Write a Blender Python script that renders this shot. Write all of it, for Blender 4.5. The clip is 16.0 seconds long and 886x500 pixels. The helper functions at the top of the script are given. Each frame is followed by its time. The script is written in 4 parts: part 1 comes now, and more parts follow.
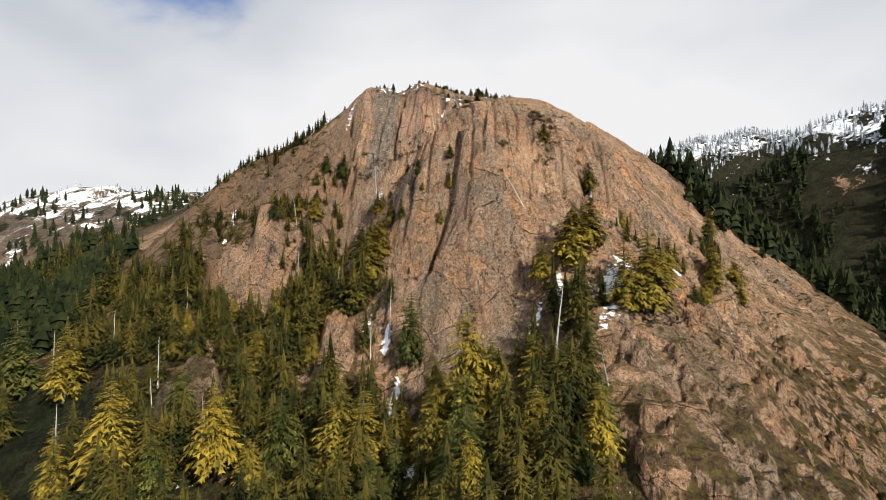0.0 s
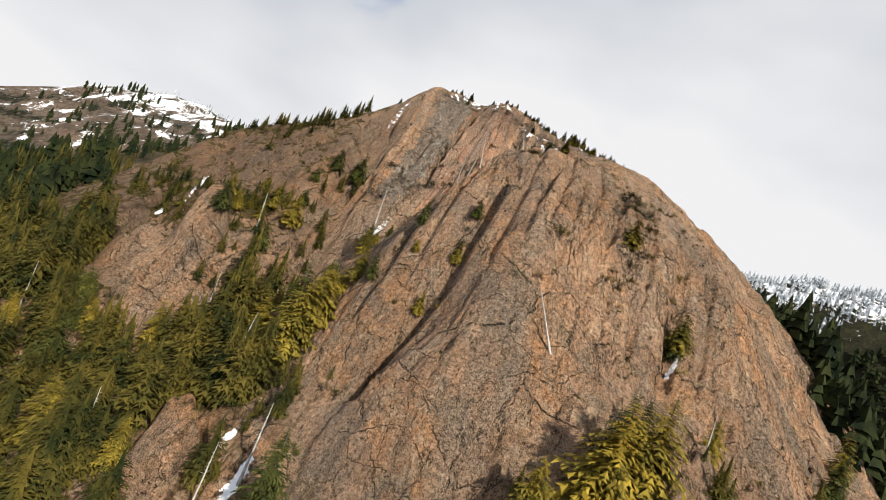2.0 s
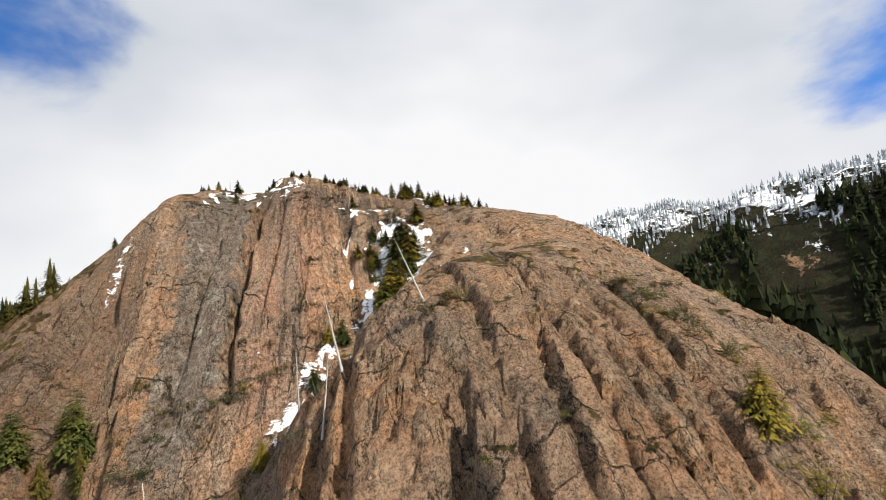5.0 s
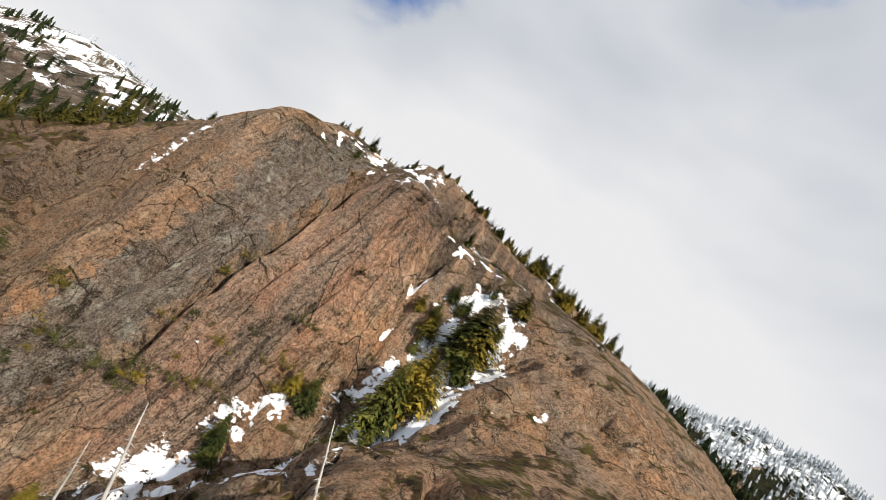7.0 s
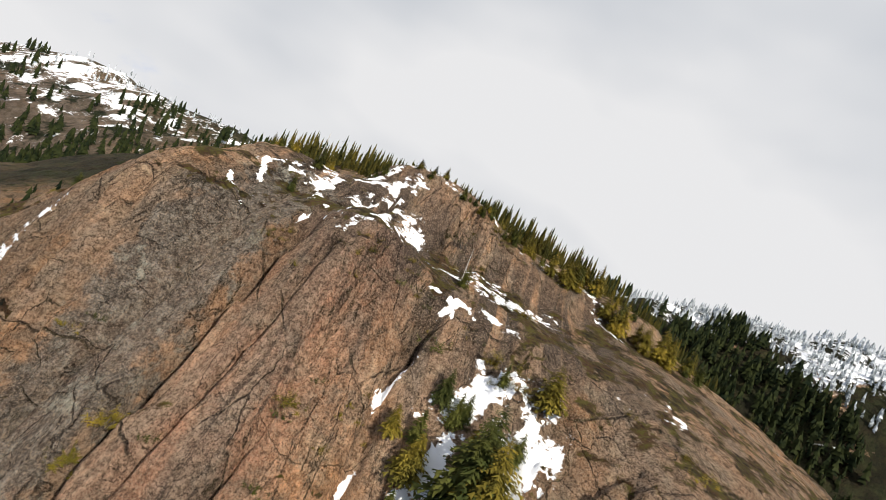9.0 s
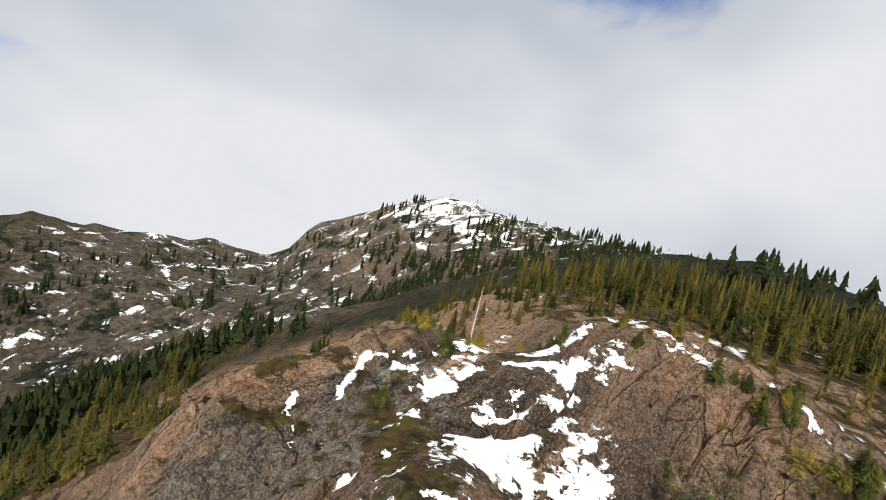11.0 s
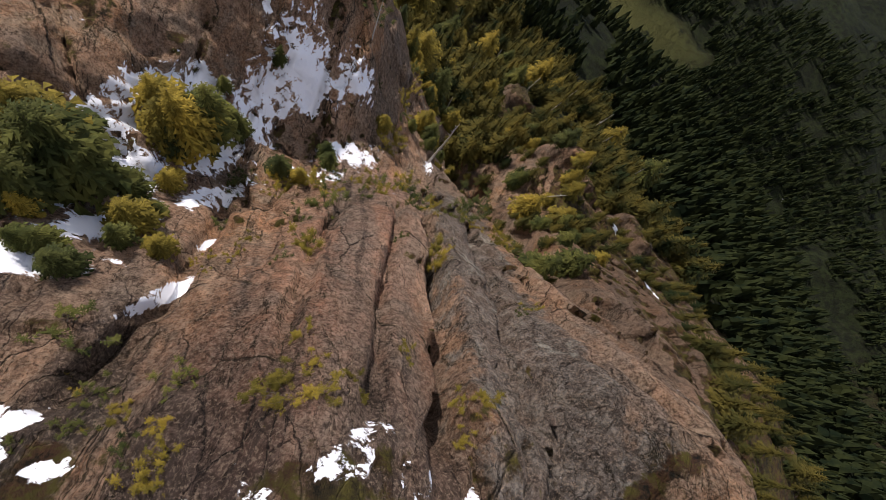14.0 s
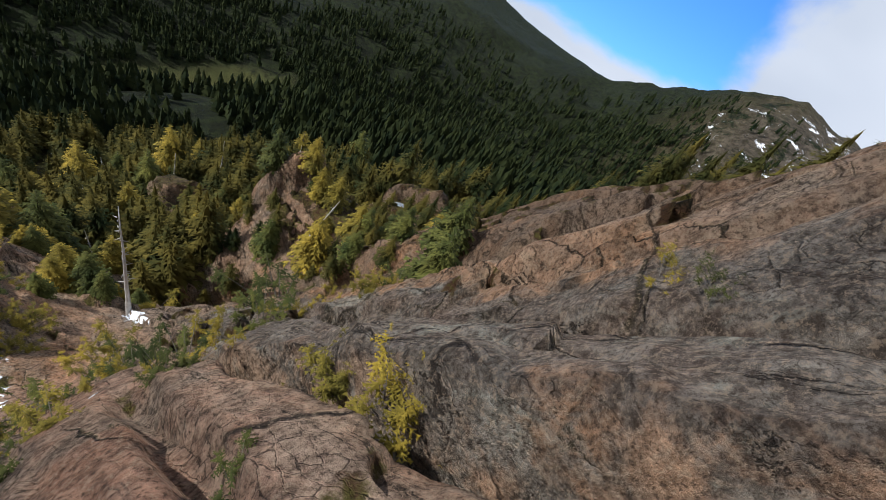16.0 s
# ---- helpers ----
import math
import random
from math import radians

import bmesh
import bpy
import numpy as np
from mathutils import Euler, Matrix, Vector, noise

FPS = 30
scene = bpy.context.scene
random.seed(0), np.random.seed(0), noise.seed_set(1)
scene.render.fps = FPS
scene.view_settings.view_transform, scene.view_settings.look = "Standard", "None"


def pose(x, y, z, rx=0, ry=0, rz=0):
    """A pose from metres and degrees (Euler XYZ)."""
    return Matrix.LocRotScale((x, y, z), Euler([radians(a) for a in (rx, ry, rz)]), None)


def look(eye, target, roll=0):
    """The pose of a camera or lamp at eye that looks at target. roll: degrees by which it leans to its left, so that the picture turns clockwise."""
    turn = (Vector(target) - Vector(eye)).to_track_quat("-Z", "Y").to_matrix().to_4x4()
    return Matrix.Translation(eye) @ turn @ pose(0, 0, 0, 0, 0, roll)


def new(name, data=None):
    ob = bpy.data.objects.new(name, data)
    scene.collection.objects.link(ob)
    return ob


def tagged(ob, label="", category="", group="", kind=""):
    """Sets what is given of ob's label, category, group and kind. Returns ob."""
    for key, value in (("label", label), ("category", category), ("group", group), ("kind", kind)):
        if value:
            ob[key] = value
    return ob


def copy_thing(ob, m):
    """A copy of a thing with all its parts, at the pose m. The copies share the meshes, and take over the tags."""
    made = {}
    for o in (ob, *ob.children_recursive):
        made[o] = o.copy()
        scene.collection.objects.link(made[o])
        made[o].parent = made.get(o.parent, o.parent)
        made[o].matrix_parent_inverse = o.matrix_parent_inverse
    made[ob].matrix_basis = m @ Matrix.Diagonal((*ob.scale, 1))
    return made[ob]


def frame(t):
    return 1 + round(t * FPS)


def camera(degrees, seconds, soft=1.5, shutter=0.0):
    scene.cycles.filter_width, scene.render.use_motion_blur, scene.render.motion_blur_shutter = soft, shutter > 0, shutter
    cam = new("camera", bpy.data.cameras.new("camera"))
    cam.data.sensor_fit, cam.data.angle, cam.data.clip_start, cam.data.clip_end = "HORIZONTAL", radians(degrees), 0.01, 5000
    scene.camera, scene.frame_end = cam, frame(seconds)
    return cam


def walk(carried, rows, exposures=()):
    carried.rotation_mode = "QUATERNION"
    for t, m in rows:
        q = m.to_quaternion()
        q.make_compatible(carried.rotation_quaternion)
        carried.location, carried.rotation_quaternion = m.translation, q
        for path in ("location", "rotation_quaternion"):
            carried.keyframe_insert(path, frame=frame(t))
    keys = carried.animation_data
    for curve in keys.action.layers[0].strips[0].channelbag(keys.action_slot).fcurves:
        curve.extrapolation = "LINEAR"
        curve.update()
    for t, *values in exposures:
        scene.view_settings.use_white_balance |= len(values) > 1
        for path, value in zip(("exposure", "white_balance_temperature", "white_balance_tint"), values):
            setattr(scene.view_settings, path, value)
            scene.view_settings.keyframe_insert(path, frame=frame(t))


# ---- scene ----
cam = camera(86.0, 16.0, 0.6)
PATH = [
    (0, (-0.10, -0.44, 0.53), (-0.14, 9.55, 0.64), -0.1),
    (0.5, (2.87, 9.92, 3.72), (2.45, 19.90, 3.99), 2.6),
    (1, (5.38, 19.71, 6.96), (4.53, 29.67, 7.29), 7.7),
    (1.5, (6.52, 28.80, 10.49), (5.40, 38.73, 10.79), 14.5),
    (2, (6.82, 37.03, 14.38), (5.51, 46.95, 14.60), 21.6),
    (2.5, (6.16, 44.75, 17.92), (4.91, 54.67, 18.03), 27.0),
    (3, (4.20, 52.14, 21.02), (3.39, 62.10, 21.31), 24.8),
    (3.5, (1.89, 59.43, 23.95), (1.77, 69.41, 24.50), 19.5),
    (4, (-0.37, 66.03, 27.09), (0.33, 75.98, 27.83), 12.0),
    (4.5, (-1.96, 72.46, 30.36), (-0.49, 82.30, 31.28), 2.9),
    (5, (-2.70, 78.33, 33.99), (-0.44, 87.98, 35.31), -5.5),
    (5.2, (-2.66, 80.48, 35.49), (-0.17, 90.04, 37.03), -7.6),
    (7.3, (2.66, 99.95, 44.94), (1.60, 109.86, 45.70), 40.8),
    (7.5, (2.88, 101.23, 46.54), (1.67, 111.15, 46.89), 42.9),
    (8, (1.97, 104.77, 49.98), (1.03, 114.72, 50.13), 41.5),
    (8.2, (1.42, 106.16, 51.08), (0.69, 116.13, 51.30), 39.4),
    (10.3, (2.51, 130.76, 63.59), (-0.58, 140.25, 63.12), -2.7),
    (10.5, (2.76, 132.64, 64.50), (-1.23, 141.80, 64.13), -0.9),
    (11, (4.81, 138.63, 67.85), (-2.36, 145.55, 66.94), 13.6),
    (11.5, (3.83, 145.35, 71.43), (-5.16, 148.12, 68.02), 38.1),
    (12, (0.34, 149.42, 72.64), (-6.94, 148.67, 65.83), 56.2),
    (12.5, (-1.35, 150.42, 74.08), (-6.09, 148.46, 65.50), 64.5),
    (13, (-2.94, 150.64, 73.94), (-6.34, 148.11, 64.89), 64.1),
    (13.5, (-4.27, 150.26, 72.50), (-6.79, 147.65, 63.18), 62.7),
    (14, (-5.52, 149.84, 69.13), (-8.26, 146.99, 59.95), 58.7),
    (14.5, (-6.76, 148.94, 64.27), (-10.17, 145.80, 55.40), 52.5),
    (15, (-7.63, 147.28, 58.65), (-12.12, 144.05, 50.32), 46.2),
    (15.5, (-8.55, 145.07, 52.65), (-14.32, 141.96, 45.10), 39.2),
    (16, (-9.63, 142.16, 47.07), (-16.60, 139.59, 40.38), 31.1),
]
EXPOSURES = [(0.0, 0.03, 6500, 10), (3.5, 0.03, 6500, 10), (5.0, 0.14, 6500, 10), (7.3, -0.06, 6500, 10), (8.5, -0.08, 6500, 10), (10.3, -0.08, 6400, 10), (11.3, -0.12, 6300, 10), (12.2, -0.45, 6300, 22), (13.0, -0.54, 6350, 21), (14.5, -0.42, 6000, 16), (15.2, -0.34, 6200, 9), (16.0, -0.15, 5650, 10)]
walk(cam, [(t, look(eye, target, roll)) for t, eye, target, roll in PATH], EXPOSURES)

# ---- sky and sun ----
SUN_DIR = Vector((0.50, -0.62, 0.60)).normalized()
world = bpy.data.worlds.new("sky")
scene.world = world
world.use_nodes = True


def node(tree, kind, inputs=(), **fields):
    n = tree.nodes.new(kind)
    for key, value in fields.items():
        setattr(n, key, value)
    for key, value in dict(inputs).items():
        if isinstance(value, bpy.types.NodeSocket):
            tree.links.new(value, n.inputs[key])
        else:
            n.inputs[key].default_value = value
    return n


def build_sky():
    nt = world.node_tree
    nt.nodes.clear()
    sky = node(nt, "ShaderNodeTexSky", sky_type="NISHITA", sun_disc=False)
    sky.sun_elevation = math.asin(SUN_DIR.z)
    sky.sun_rotation = math.atan2(SUN_DIR.x, SUN_DIR.y)
    sky.altitude = 600
    at = node(nt, "ShaderNodeTexCoord")
    lift = node(nt, "ShaderNodeVectorMath", {0: at.outputs["Generated"], 1: (0, 0, 0.36)}, operation="ADD")
    nt.links.new(lift.outputs[0], sky.inputs["Vector"])
    blue = node(nt, "ShaderNodeVectorMath", {0: sky.outputs[0], 1: (0.10, 0.18, 0.275)}, operation="MULTIPLY")
    flat = node(nt, "ShaderNodeMapping", {"Vector": at.outputs["Generated"], "Scale": (1.0, 1.0, 1.9)})
    puffs = node(nt, "ShaderNodeTexNoise", {"Vector": flat.outputs[0], "Scale": 1.6, "Detail": 7.0, "Roughness": 0.52, "Distortion": 0.25})
    shade = node(nt, "ShaderNodeTexNoise", {"Vector": flat.outputs[0], "Scale": 1.1, "Detail": 4.0, "Roughness": 0.5})
    # the cloud deck thins towards the south-west
    side = node(nt, "ShaderNodeVectorMath", {0: at.outputs["Generated"], 1: (-0.80, -0.55, -0.25)}, operation="DOT_PRODUCT")
    thin = node(nt, "ShaderNodeMapRange", {"Value": side.outputs["Value"], "From Min": 0.84, "From Max": 0.95, "To Min": 0.0, "To Max": 0.34})
    rent = node(nt, "ShaderNodeVectorMath", {0: at.outputs["Generated"], 1: (-0.47, 0.70, 0.54)}, operation="DOT_PRODUCT")
    hole = node(nt, "ShaderNodeMapRange", {"Value": rent.outputs["Value"], "From Min": 0.955, "From Max": 0.998, "To Min": 0.0, "To Max": 0.19})
    gaps = node(nt, "ShaderNodeMath", {0: thin.outputs[0], 1: hole.outputs[0]}, operation="ADD")
    cover = node(nt, "ShaderNodeMath", {0: puffs.outputs["Fac"], 1: gaps.outputs[0]}, operation="SUBTRACT")
    # low banks of cumulus over the far ranges
    high = node(nt, "ShaderNodeSeparateXYZ", {0: at.outputs["Generated"]}).outputs["Z"]
    bank = node(nt, "ShaderNodeMapRange", {"Value": high, "From Min": -0.17, "From Max": -0.26, "To Min": 0.0, "To Max": 0.30})
    heap = node(nt, "ShaderNodeMath", {0: cover.outputs[0], 1: bank.outputs[0]}, operation="ADD")
    mask = node(nt, "ShaderNodeMapRange", {"Value": heap.outputs[0], "From Min": 0.30, "From Max": 0.44}, interpolation_type="SMOOTHSTEP")
    grey = node(nt, "ShaderNodeMix", {"Factor": shade.outputs["Fac"], "A": (0.62, 0.66, 0.72, 1), "B": (0.96, 0.96, 0.97, 1)}, data_type="RGBA")
    ramp = node(nt, "ShaderNodeMapRange", {"Value": shade.outputs["Fac"], "From Min": 0.35, "From Max": 0.6})
    nt.links.new(ramp.outputs[0], grey.inputs["Factor"])
    full = node(nt, "ShaderNodeMix", {"Factor": mask.outputs[0]}, data_type="RGBA")
    nt.links.new(blue.outputs[0], full.inputs["A"])
    nt.links.new(grey.outputs["Result"], full.inputs["B"])
    back = node(nt, "ShaderNodeBackground", {"Color": full.outputs["Result"], "Strength": 0.9})
    out = node(nt, "ShaderNodeOutputWorld")
    nt.links.new(back.outputs[0], out.inputs["Surface"])


build_sky()
sun_data = bpy.data.lights.new("sun", "SUN")
sun_data.energy, sun_data.angle, sun_data.color = 5.9, radians(0.9), (1.0, 0.93, 0.82)
sun = new("sun", sun_data)
sun.matrix_world = look(SUN_DIR * 100, (0, 0, 0))

# ---- numbers of the terrain ----
SWELLS_A = [
    (-240, -80, 60, -12.0), (-160, -80, 60, -6.0), (0, -80, 60, 4.2), (80, -80, 60, -2.0), (160, -80, 60, 4.3),
    (240, -80, 60, 8.6), (-240, -10, 60, -10.0), (-80, -10, 60, 2.0), (0, -10, 60, 12.7), (80, -10, 60, -5.1),
    (160, -10, 60, -11.5), (240, -10, 60, 6.6), (-240, 60, 60, -8.6), (-160, 60, 60, 3.1), (-80, 60, 60, 4.1),
    (0, 60, 60, 6.3), (80, 60, 60, 6.1), (160, 60, 60, -6.4), (-240, 130, 60, -20.3), (-160, 130, 60, -6.8),
    (-80, 130, 60, 1.3), (0, 130, 60, 25.4), (80, 130, 60, 36.3),
]
SWELLS_B = [
    (160, 130, 60, -8.3), (240, 130, 60, -13.2), (-240, 200, 60, 7.1), (-160, 200, 60, -4.7), (0, 200, 60, 24.8),
    (80, 200, 60, 0.8), (160, 200, 60, -19.7), (240, 200, 60, -2.3), (-240, 270, 60, 12.5), (-160, 270, 60, -11.5),
    (-80, 270, 60, 19.5), (0, 270, 60, 11.2), (80, 270, 60, 7.2), (160, 270, 60, 5.9), (240, 270, 60, -4.2),
    (-240, 340, 60, 5.1), (-160, 340, 60, -6.1), (-80, 340, 60, 4.8), (0, 340, 60, 5.0), (80, 340, 60, 7.3),
    (160, 340, 60, -14.3), (240, 340, 60, -23.7),
]
SHOULDERS_A = [
    (-75, 45, 20, -6.6), (-75, 70, 20, -4.5), (-50, 45, 20, -3.4), (-50, 70, 20, 1.2), (-25, 45, 20, 1.6),
    (-25, 70, 20, -7.6), (0, 45, 20, 5.7), (0, 70, 20, -14.7), (25, 45, 20, 9.3), (25, 70, 20, 2.3),
    (50, 45, 20, 4.6), (50, 70, 20, -2.0), (75, 45, 20, -2.4), (75, 70, 20, -5.3), (-75, 95, 20, -0.4),
    (-50, 95, 20, 4.7), (-25, 95, 20, -8.4), (0, 95, 20, 5.2), (25, 95, 20, 5.6), (50, 95, 20, -2.3),
    (-75, 120, 20, -2.2), (-50, 120, 20, -0.8), (-25, 120, 20, -12.4),
]
SHOULDERS_B = [
    (0, 120, 20, 6.7), (25, 120, 20, 7.2), (50, 120, 20, -6.2), (75, 120, 20, -10.5), (-75, 145, 20, 10.4),
    (-50, 145, 20, 13.8), (-25, 145, 20, 4.8), (0, 145, 20, -6.8), (50, 145, 20, 5.2), (75, 145, 20, 2.3),
    (-75, 170, 20, -5.7), (-75, 195, 20, -3.6), (-50, 170, 20, 1.8), (-50, 195, 20, 9.3), (-25, 170, 20, 5.1),
    (-25, 195, 20, 2.5), (0, 170, 20, 3.4), (0, 195, 20, 1.4), (25, 170, 20, 3.3), (25, 195, 20, 2.2),
    (50, 170, 20, 1.1), (75, 170, 20, 2.0), (75, 195, 20, -1.2),
]
BUTTRESSES_A = [
    (21.8, 59.2, 9, 0.4), (33.2, 60.4, 9, 3.0), (-54.1, 84.1, 9, 0.7), (-43.5, 87.2, 9, -1.7), (-32.3, 100.4, 9, -3.8),
    (-23.9, 87.5, 9, 4.9), (-12.6, 94.2, 9, 2.9), (-1.2, 96.1, 9, 3.7), (1.7, 85.3, 9, -0.7), (3.2, 103.1, 9, 5.8),
    (8.9, 95.3, 9, 2.1), (14.0, 91.4, 9, 0.7), (14.0, 75.3, 9, 2.6), (25.6, 77.0, 9, 2.6), (42.0, 86.3, 9, -3.5),
    (-56.1, 127.9, 9, -4.0), (-55.6, 107.7, 9, -0.7), (-40.0, 117.6, 9, 2.3), (-39.9, 112.2, 9, 4.6), (-28.1, 117.4, 9, -2.5),
    (-18.4, 131.1, 9, -0.9), (-7.8, 114.2, 9, 4.3), (-6.4, 128.3, 9, -6.7),
]
BUTTRESSES_B = [
    (1.7, 120.0, 9, 8.3), (20.9, 126.5, 9, 1.5), (38.0, 114.3, 9, 3.6), (47.3, 105.0, 9, 1.9), (-41.0, 150.6, 9, 0.8),
    (-39.9, 159.8, 9, -0.8), (-27.8, 135.8, 9, 4.4), (-24.1, 159.8, 9, 3.6), (-14.6, 151.8, 9, 4.3), (-10.7, 140.7, 9, 0.8),
    (-1.9, 146.7, 9, -1.5), (6.6, 152.0, 9, 2.2), (8.3, 136.1, 9, -4.5), (11.6, 159.5, 9, 2.7), (21.6, 143.1, 9, 5.6),
    (37.7, 146.8, 9, -1.2), (-59.8, 173.1, 9, -4.7), (-39.9, 176.6, 9, -3.9), (-16.5, 167.9, 9, 0.3),
]
KNOBS_A = [
    (-14.4, 93.9, 5, -4.3), (-5.9, 98.3, 5, 4.4), (-1.7, 95.1, 5, -7.7), (3.7, 83.6, 5, 4.4), (9.9, 94.2, 5, 3.3),
    (10.4, 88.8, 5, 0.5), (20.3, 92.8, 5, -1.8), (21.6, 103.1, 5, 1.1), (29.0, 96.6, 5, -3.8), (-57.3, 128.3, 5, -2.0),
    (-55.6, 107.7, 5, -1.1), (-43.2, 125.6, 5, -2.8), (-40.8, 109.3, 5, 5.1), (-39.3, 116.4, 5, 0.4), (-28.1, 117.4, 5, 0.7),
    (-25.9, 130.2, 5, 1.1), (-23.0, 134.9, 5, 0.3), (-17.3, 128.3, 5, 0.5), (-10.2, 114.6, 5, -2.2), (-6.0, 126.8, 5, 1.3),
    (-4.3, 131.5, 5, -2.2), (-2.5, 126.9, 5, 1.7), (3.3, 105.9, 5, -0.4),
]
KNOBS_B = [
    (21.6, 112.5, 5, -0.9), (38.1, 114.6, 5, 1.2), (43.1, 107.4, 5, 0.6), (-43.6, 162.2, 5, 4.8), (-38.1, 154.1, 5, 0.9),
    (-32.4, 160.6, 5, -5.7), (-29.5, 136.8, 5, -1.2), (-29.4, 147.8, 5, 1.1), (-25.8, 160.7, 5, 1.6), (-22.5, 147.8, 5, 5.9),
    (-22.4, 153.9, 5, 1.9), (-20.8, 142.7, 5, -2.7), (-20.2, 157.2, 5, -1.2), (-17.7, 162.4, 5, -0.5), (-14.5, 150.9, 5, -2.7),
    (-12.9, 158.7, 5, -0.8), (-12.5, 135.9, 5, 4.1), (-11.9, 139.7, 5, 0.7), (-8.7, 152.3, 5, 8.5), (-5.7, 141.9, 5, 3.2),
    (-1.6, 147.1, 5, 0.7), (0.6, 157.9, 5, 2.0), (5.8, 150.7, 5, 2.3),
]
KNOBS_C = [
    (8.3, 136.1, 5, 2.1), (9.1, 159.5, 5, -0.6), (13.3, 159.6, 5, -0.8), (17.5, 141.0, 5, 2.1), (22.8, 142.6, 5, -1.7),
    (37.7, 146.8, 5, 1.4), (58.1, 155.4, 5, -0.7), (-23.0, 165.0, 5, 3.2), (-16.8, 171.8, 5, -2.5), (-12.3, 165.2, 5, 2.5),
    (-11.0, 171.9, 5, 3.5), (-4.5, 174.6, 5, 2.4), (-0.3, 175.6, 5, 1.8),
]
SPURS_A = [
    (75, 116, 22, 1.0), (-65, 156, 22, -0.6), (-65, 176, 22, -1.2), (-45, 196, 22, -0.3), (-85, 137, 11, -1.1),
    (59, 146, 11, -0.3), (41, 164, 11, -0.3), (-49, 173, 11, -0.6), (-4, 200, 11, -0.4), (-45, 86, 6, -0.3),
    (10, 86, 6, -0.5), (-15, 96, 6, -0.5), (5, 96, 6, 0.4), (-10, 101, 6, -0.4), (-5, 106, 6, -0.5),
    (40, 106, 6, 0.4), (-35, 111, 6, 1.2), (55, 111, 6, -1.4), (-55, 116, 6, 0.5), (-10, 116, 6, 0.4),
    (-5, 116, 6, 0.5), (35, 116, 6, -0.7), (-45, 121, 6, -0.7),
]
SPURS_B = [
    (-10, 126, 6, -1.1), (20, 126, 6, -0.3), (-15, 131, 6, -0.4), (5, 131, 6, 0.3), (-10, 136, 6, 1.0),
    (10, 136, 6, 0.4), (-10, 141, 6, 0.4), (0, 141, 6, -1.1), (80, 141, 6, -0.4), (-15, 146, 6, -0.7),
    (20, 146, 6, -0.5), (-30, 151, 6, 0.6), (-5, 151, 6, 1.6), (-35, 156, 6, 1.0), (-15, 156, 6, 0.4),
    (-5, 156, 6, -1.6), (20, 156, 6, -0.4), (-45, 166, 6, -2.4), (-5, 166, 6, -0.4), (5, 166, 6, -0.5),
    (-50, 171, 6, -2.0), (-45, 171, 6, -3.1), (-25, 171, 6, -1.9),
]
SPURS_C = [
    (-15, 171, 6, 0.4), (-5, 171, 6, 0.4), (0, 171, 6, 2.4), (-15, 176, 6, 0.4), (-5, 176, 6, -0.8),
    (0, 176, 6, -1.1), (5, 176, 6, -0.4), (-40, 191, 6, 1.4), (-55, 201, 6, -0.7),
]
MOUNDS = np.array(SWELLS_A + SWELLS_B + SHOULDERS_A + SHOULDERS_B + BUTTRESSES_A + BUTTRESSES_B + KNOBS_A + KNOBS_B + KNOBS_C + SPURS_A + SPURS_B + SPURS_C)
TILT = (-83.42, -0.0896, 0.4075)


def lattice(ix, iy, seed):
    n = (ix * 374761393 + iy * 668265263 + seed * 974634541) & 0xFFFFFFFF
    n = ((n ^ (n >> 13)) * 1274126177) & 0xFFFFFFFF
    return ((n ^ (n >> 16)) & 0xFFFF) / 32767.5 - 1.0


def value_noise(x, y, seed=0):
    """Smooth noise between -1 and 1 over a lattice of unit cells."""
    x, y = np.asarray(x, float), np.asarray(y, float)
    ix, iy = np.floor(x).astype(np.int64), np.floor(y).astype(np.int64)
    u, v = x - ix, y - iy
    u, v = u * u * u * (u * (u * 6 - 15) + 10), v * v * v * (v * (v * 6 - 15) + 10)
    a, b = lattice(ix, iy, seed), lattice(ix + 1, iy, seed)
    c, d = lattice(ix, iy + 1, seed), lattice(ix + 1, iy + 1, seed)
    return (a * (1 - u) + b * u) * (1 - v) + (c * (1 - u) + d * u) * v


def fbm(x, y, octaves=4, seed=0, gain=0.5):
    total, size, amount = 0.0, 1.0, 1.0
    for k in range(octaves):
        total = total + amount * value_noise(x * size + 17.3 * k, y * size - 9.1 * k, seed + k)
        size, amount = size * 2.03, amount * gain
    return total


def smooth(lo, hi, v):
    s = np.clip((v - lo) / (hi - lo), 0, 1)
    return s * s * (3 - 2 * s)


def along(x, y, line):
    """Distance in plan to a polyline, and how far along it (0 to 1)."""
    best, where = np.full(np.shape(x), 1e9), np.zeros(np.shape(x))
    for k, ((ax, ay), (bx, by)) in enumerate(zip(line, line[1:])):
        dx, dy = bx - ax, by - ay
        s = np.clip(((x - ax) * dx + (y - ay) * dy) / (dx * dx + dy * dy), 0, 1)
        d = np.hypot(x - ax - s * dx, y - ay - s * dy)
        where = np.where(d < best, (k + s) / (len(line) - 1), where)
        best = np.minimum(best, d)
    return best, where


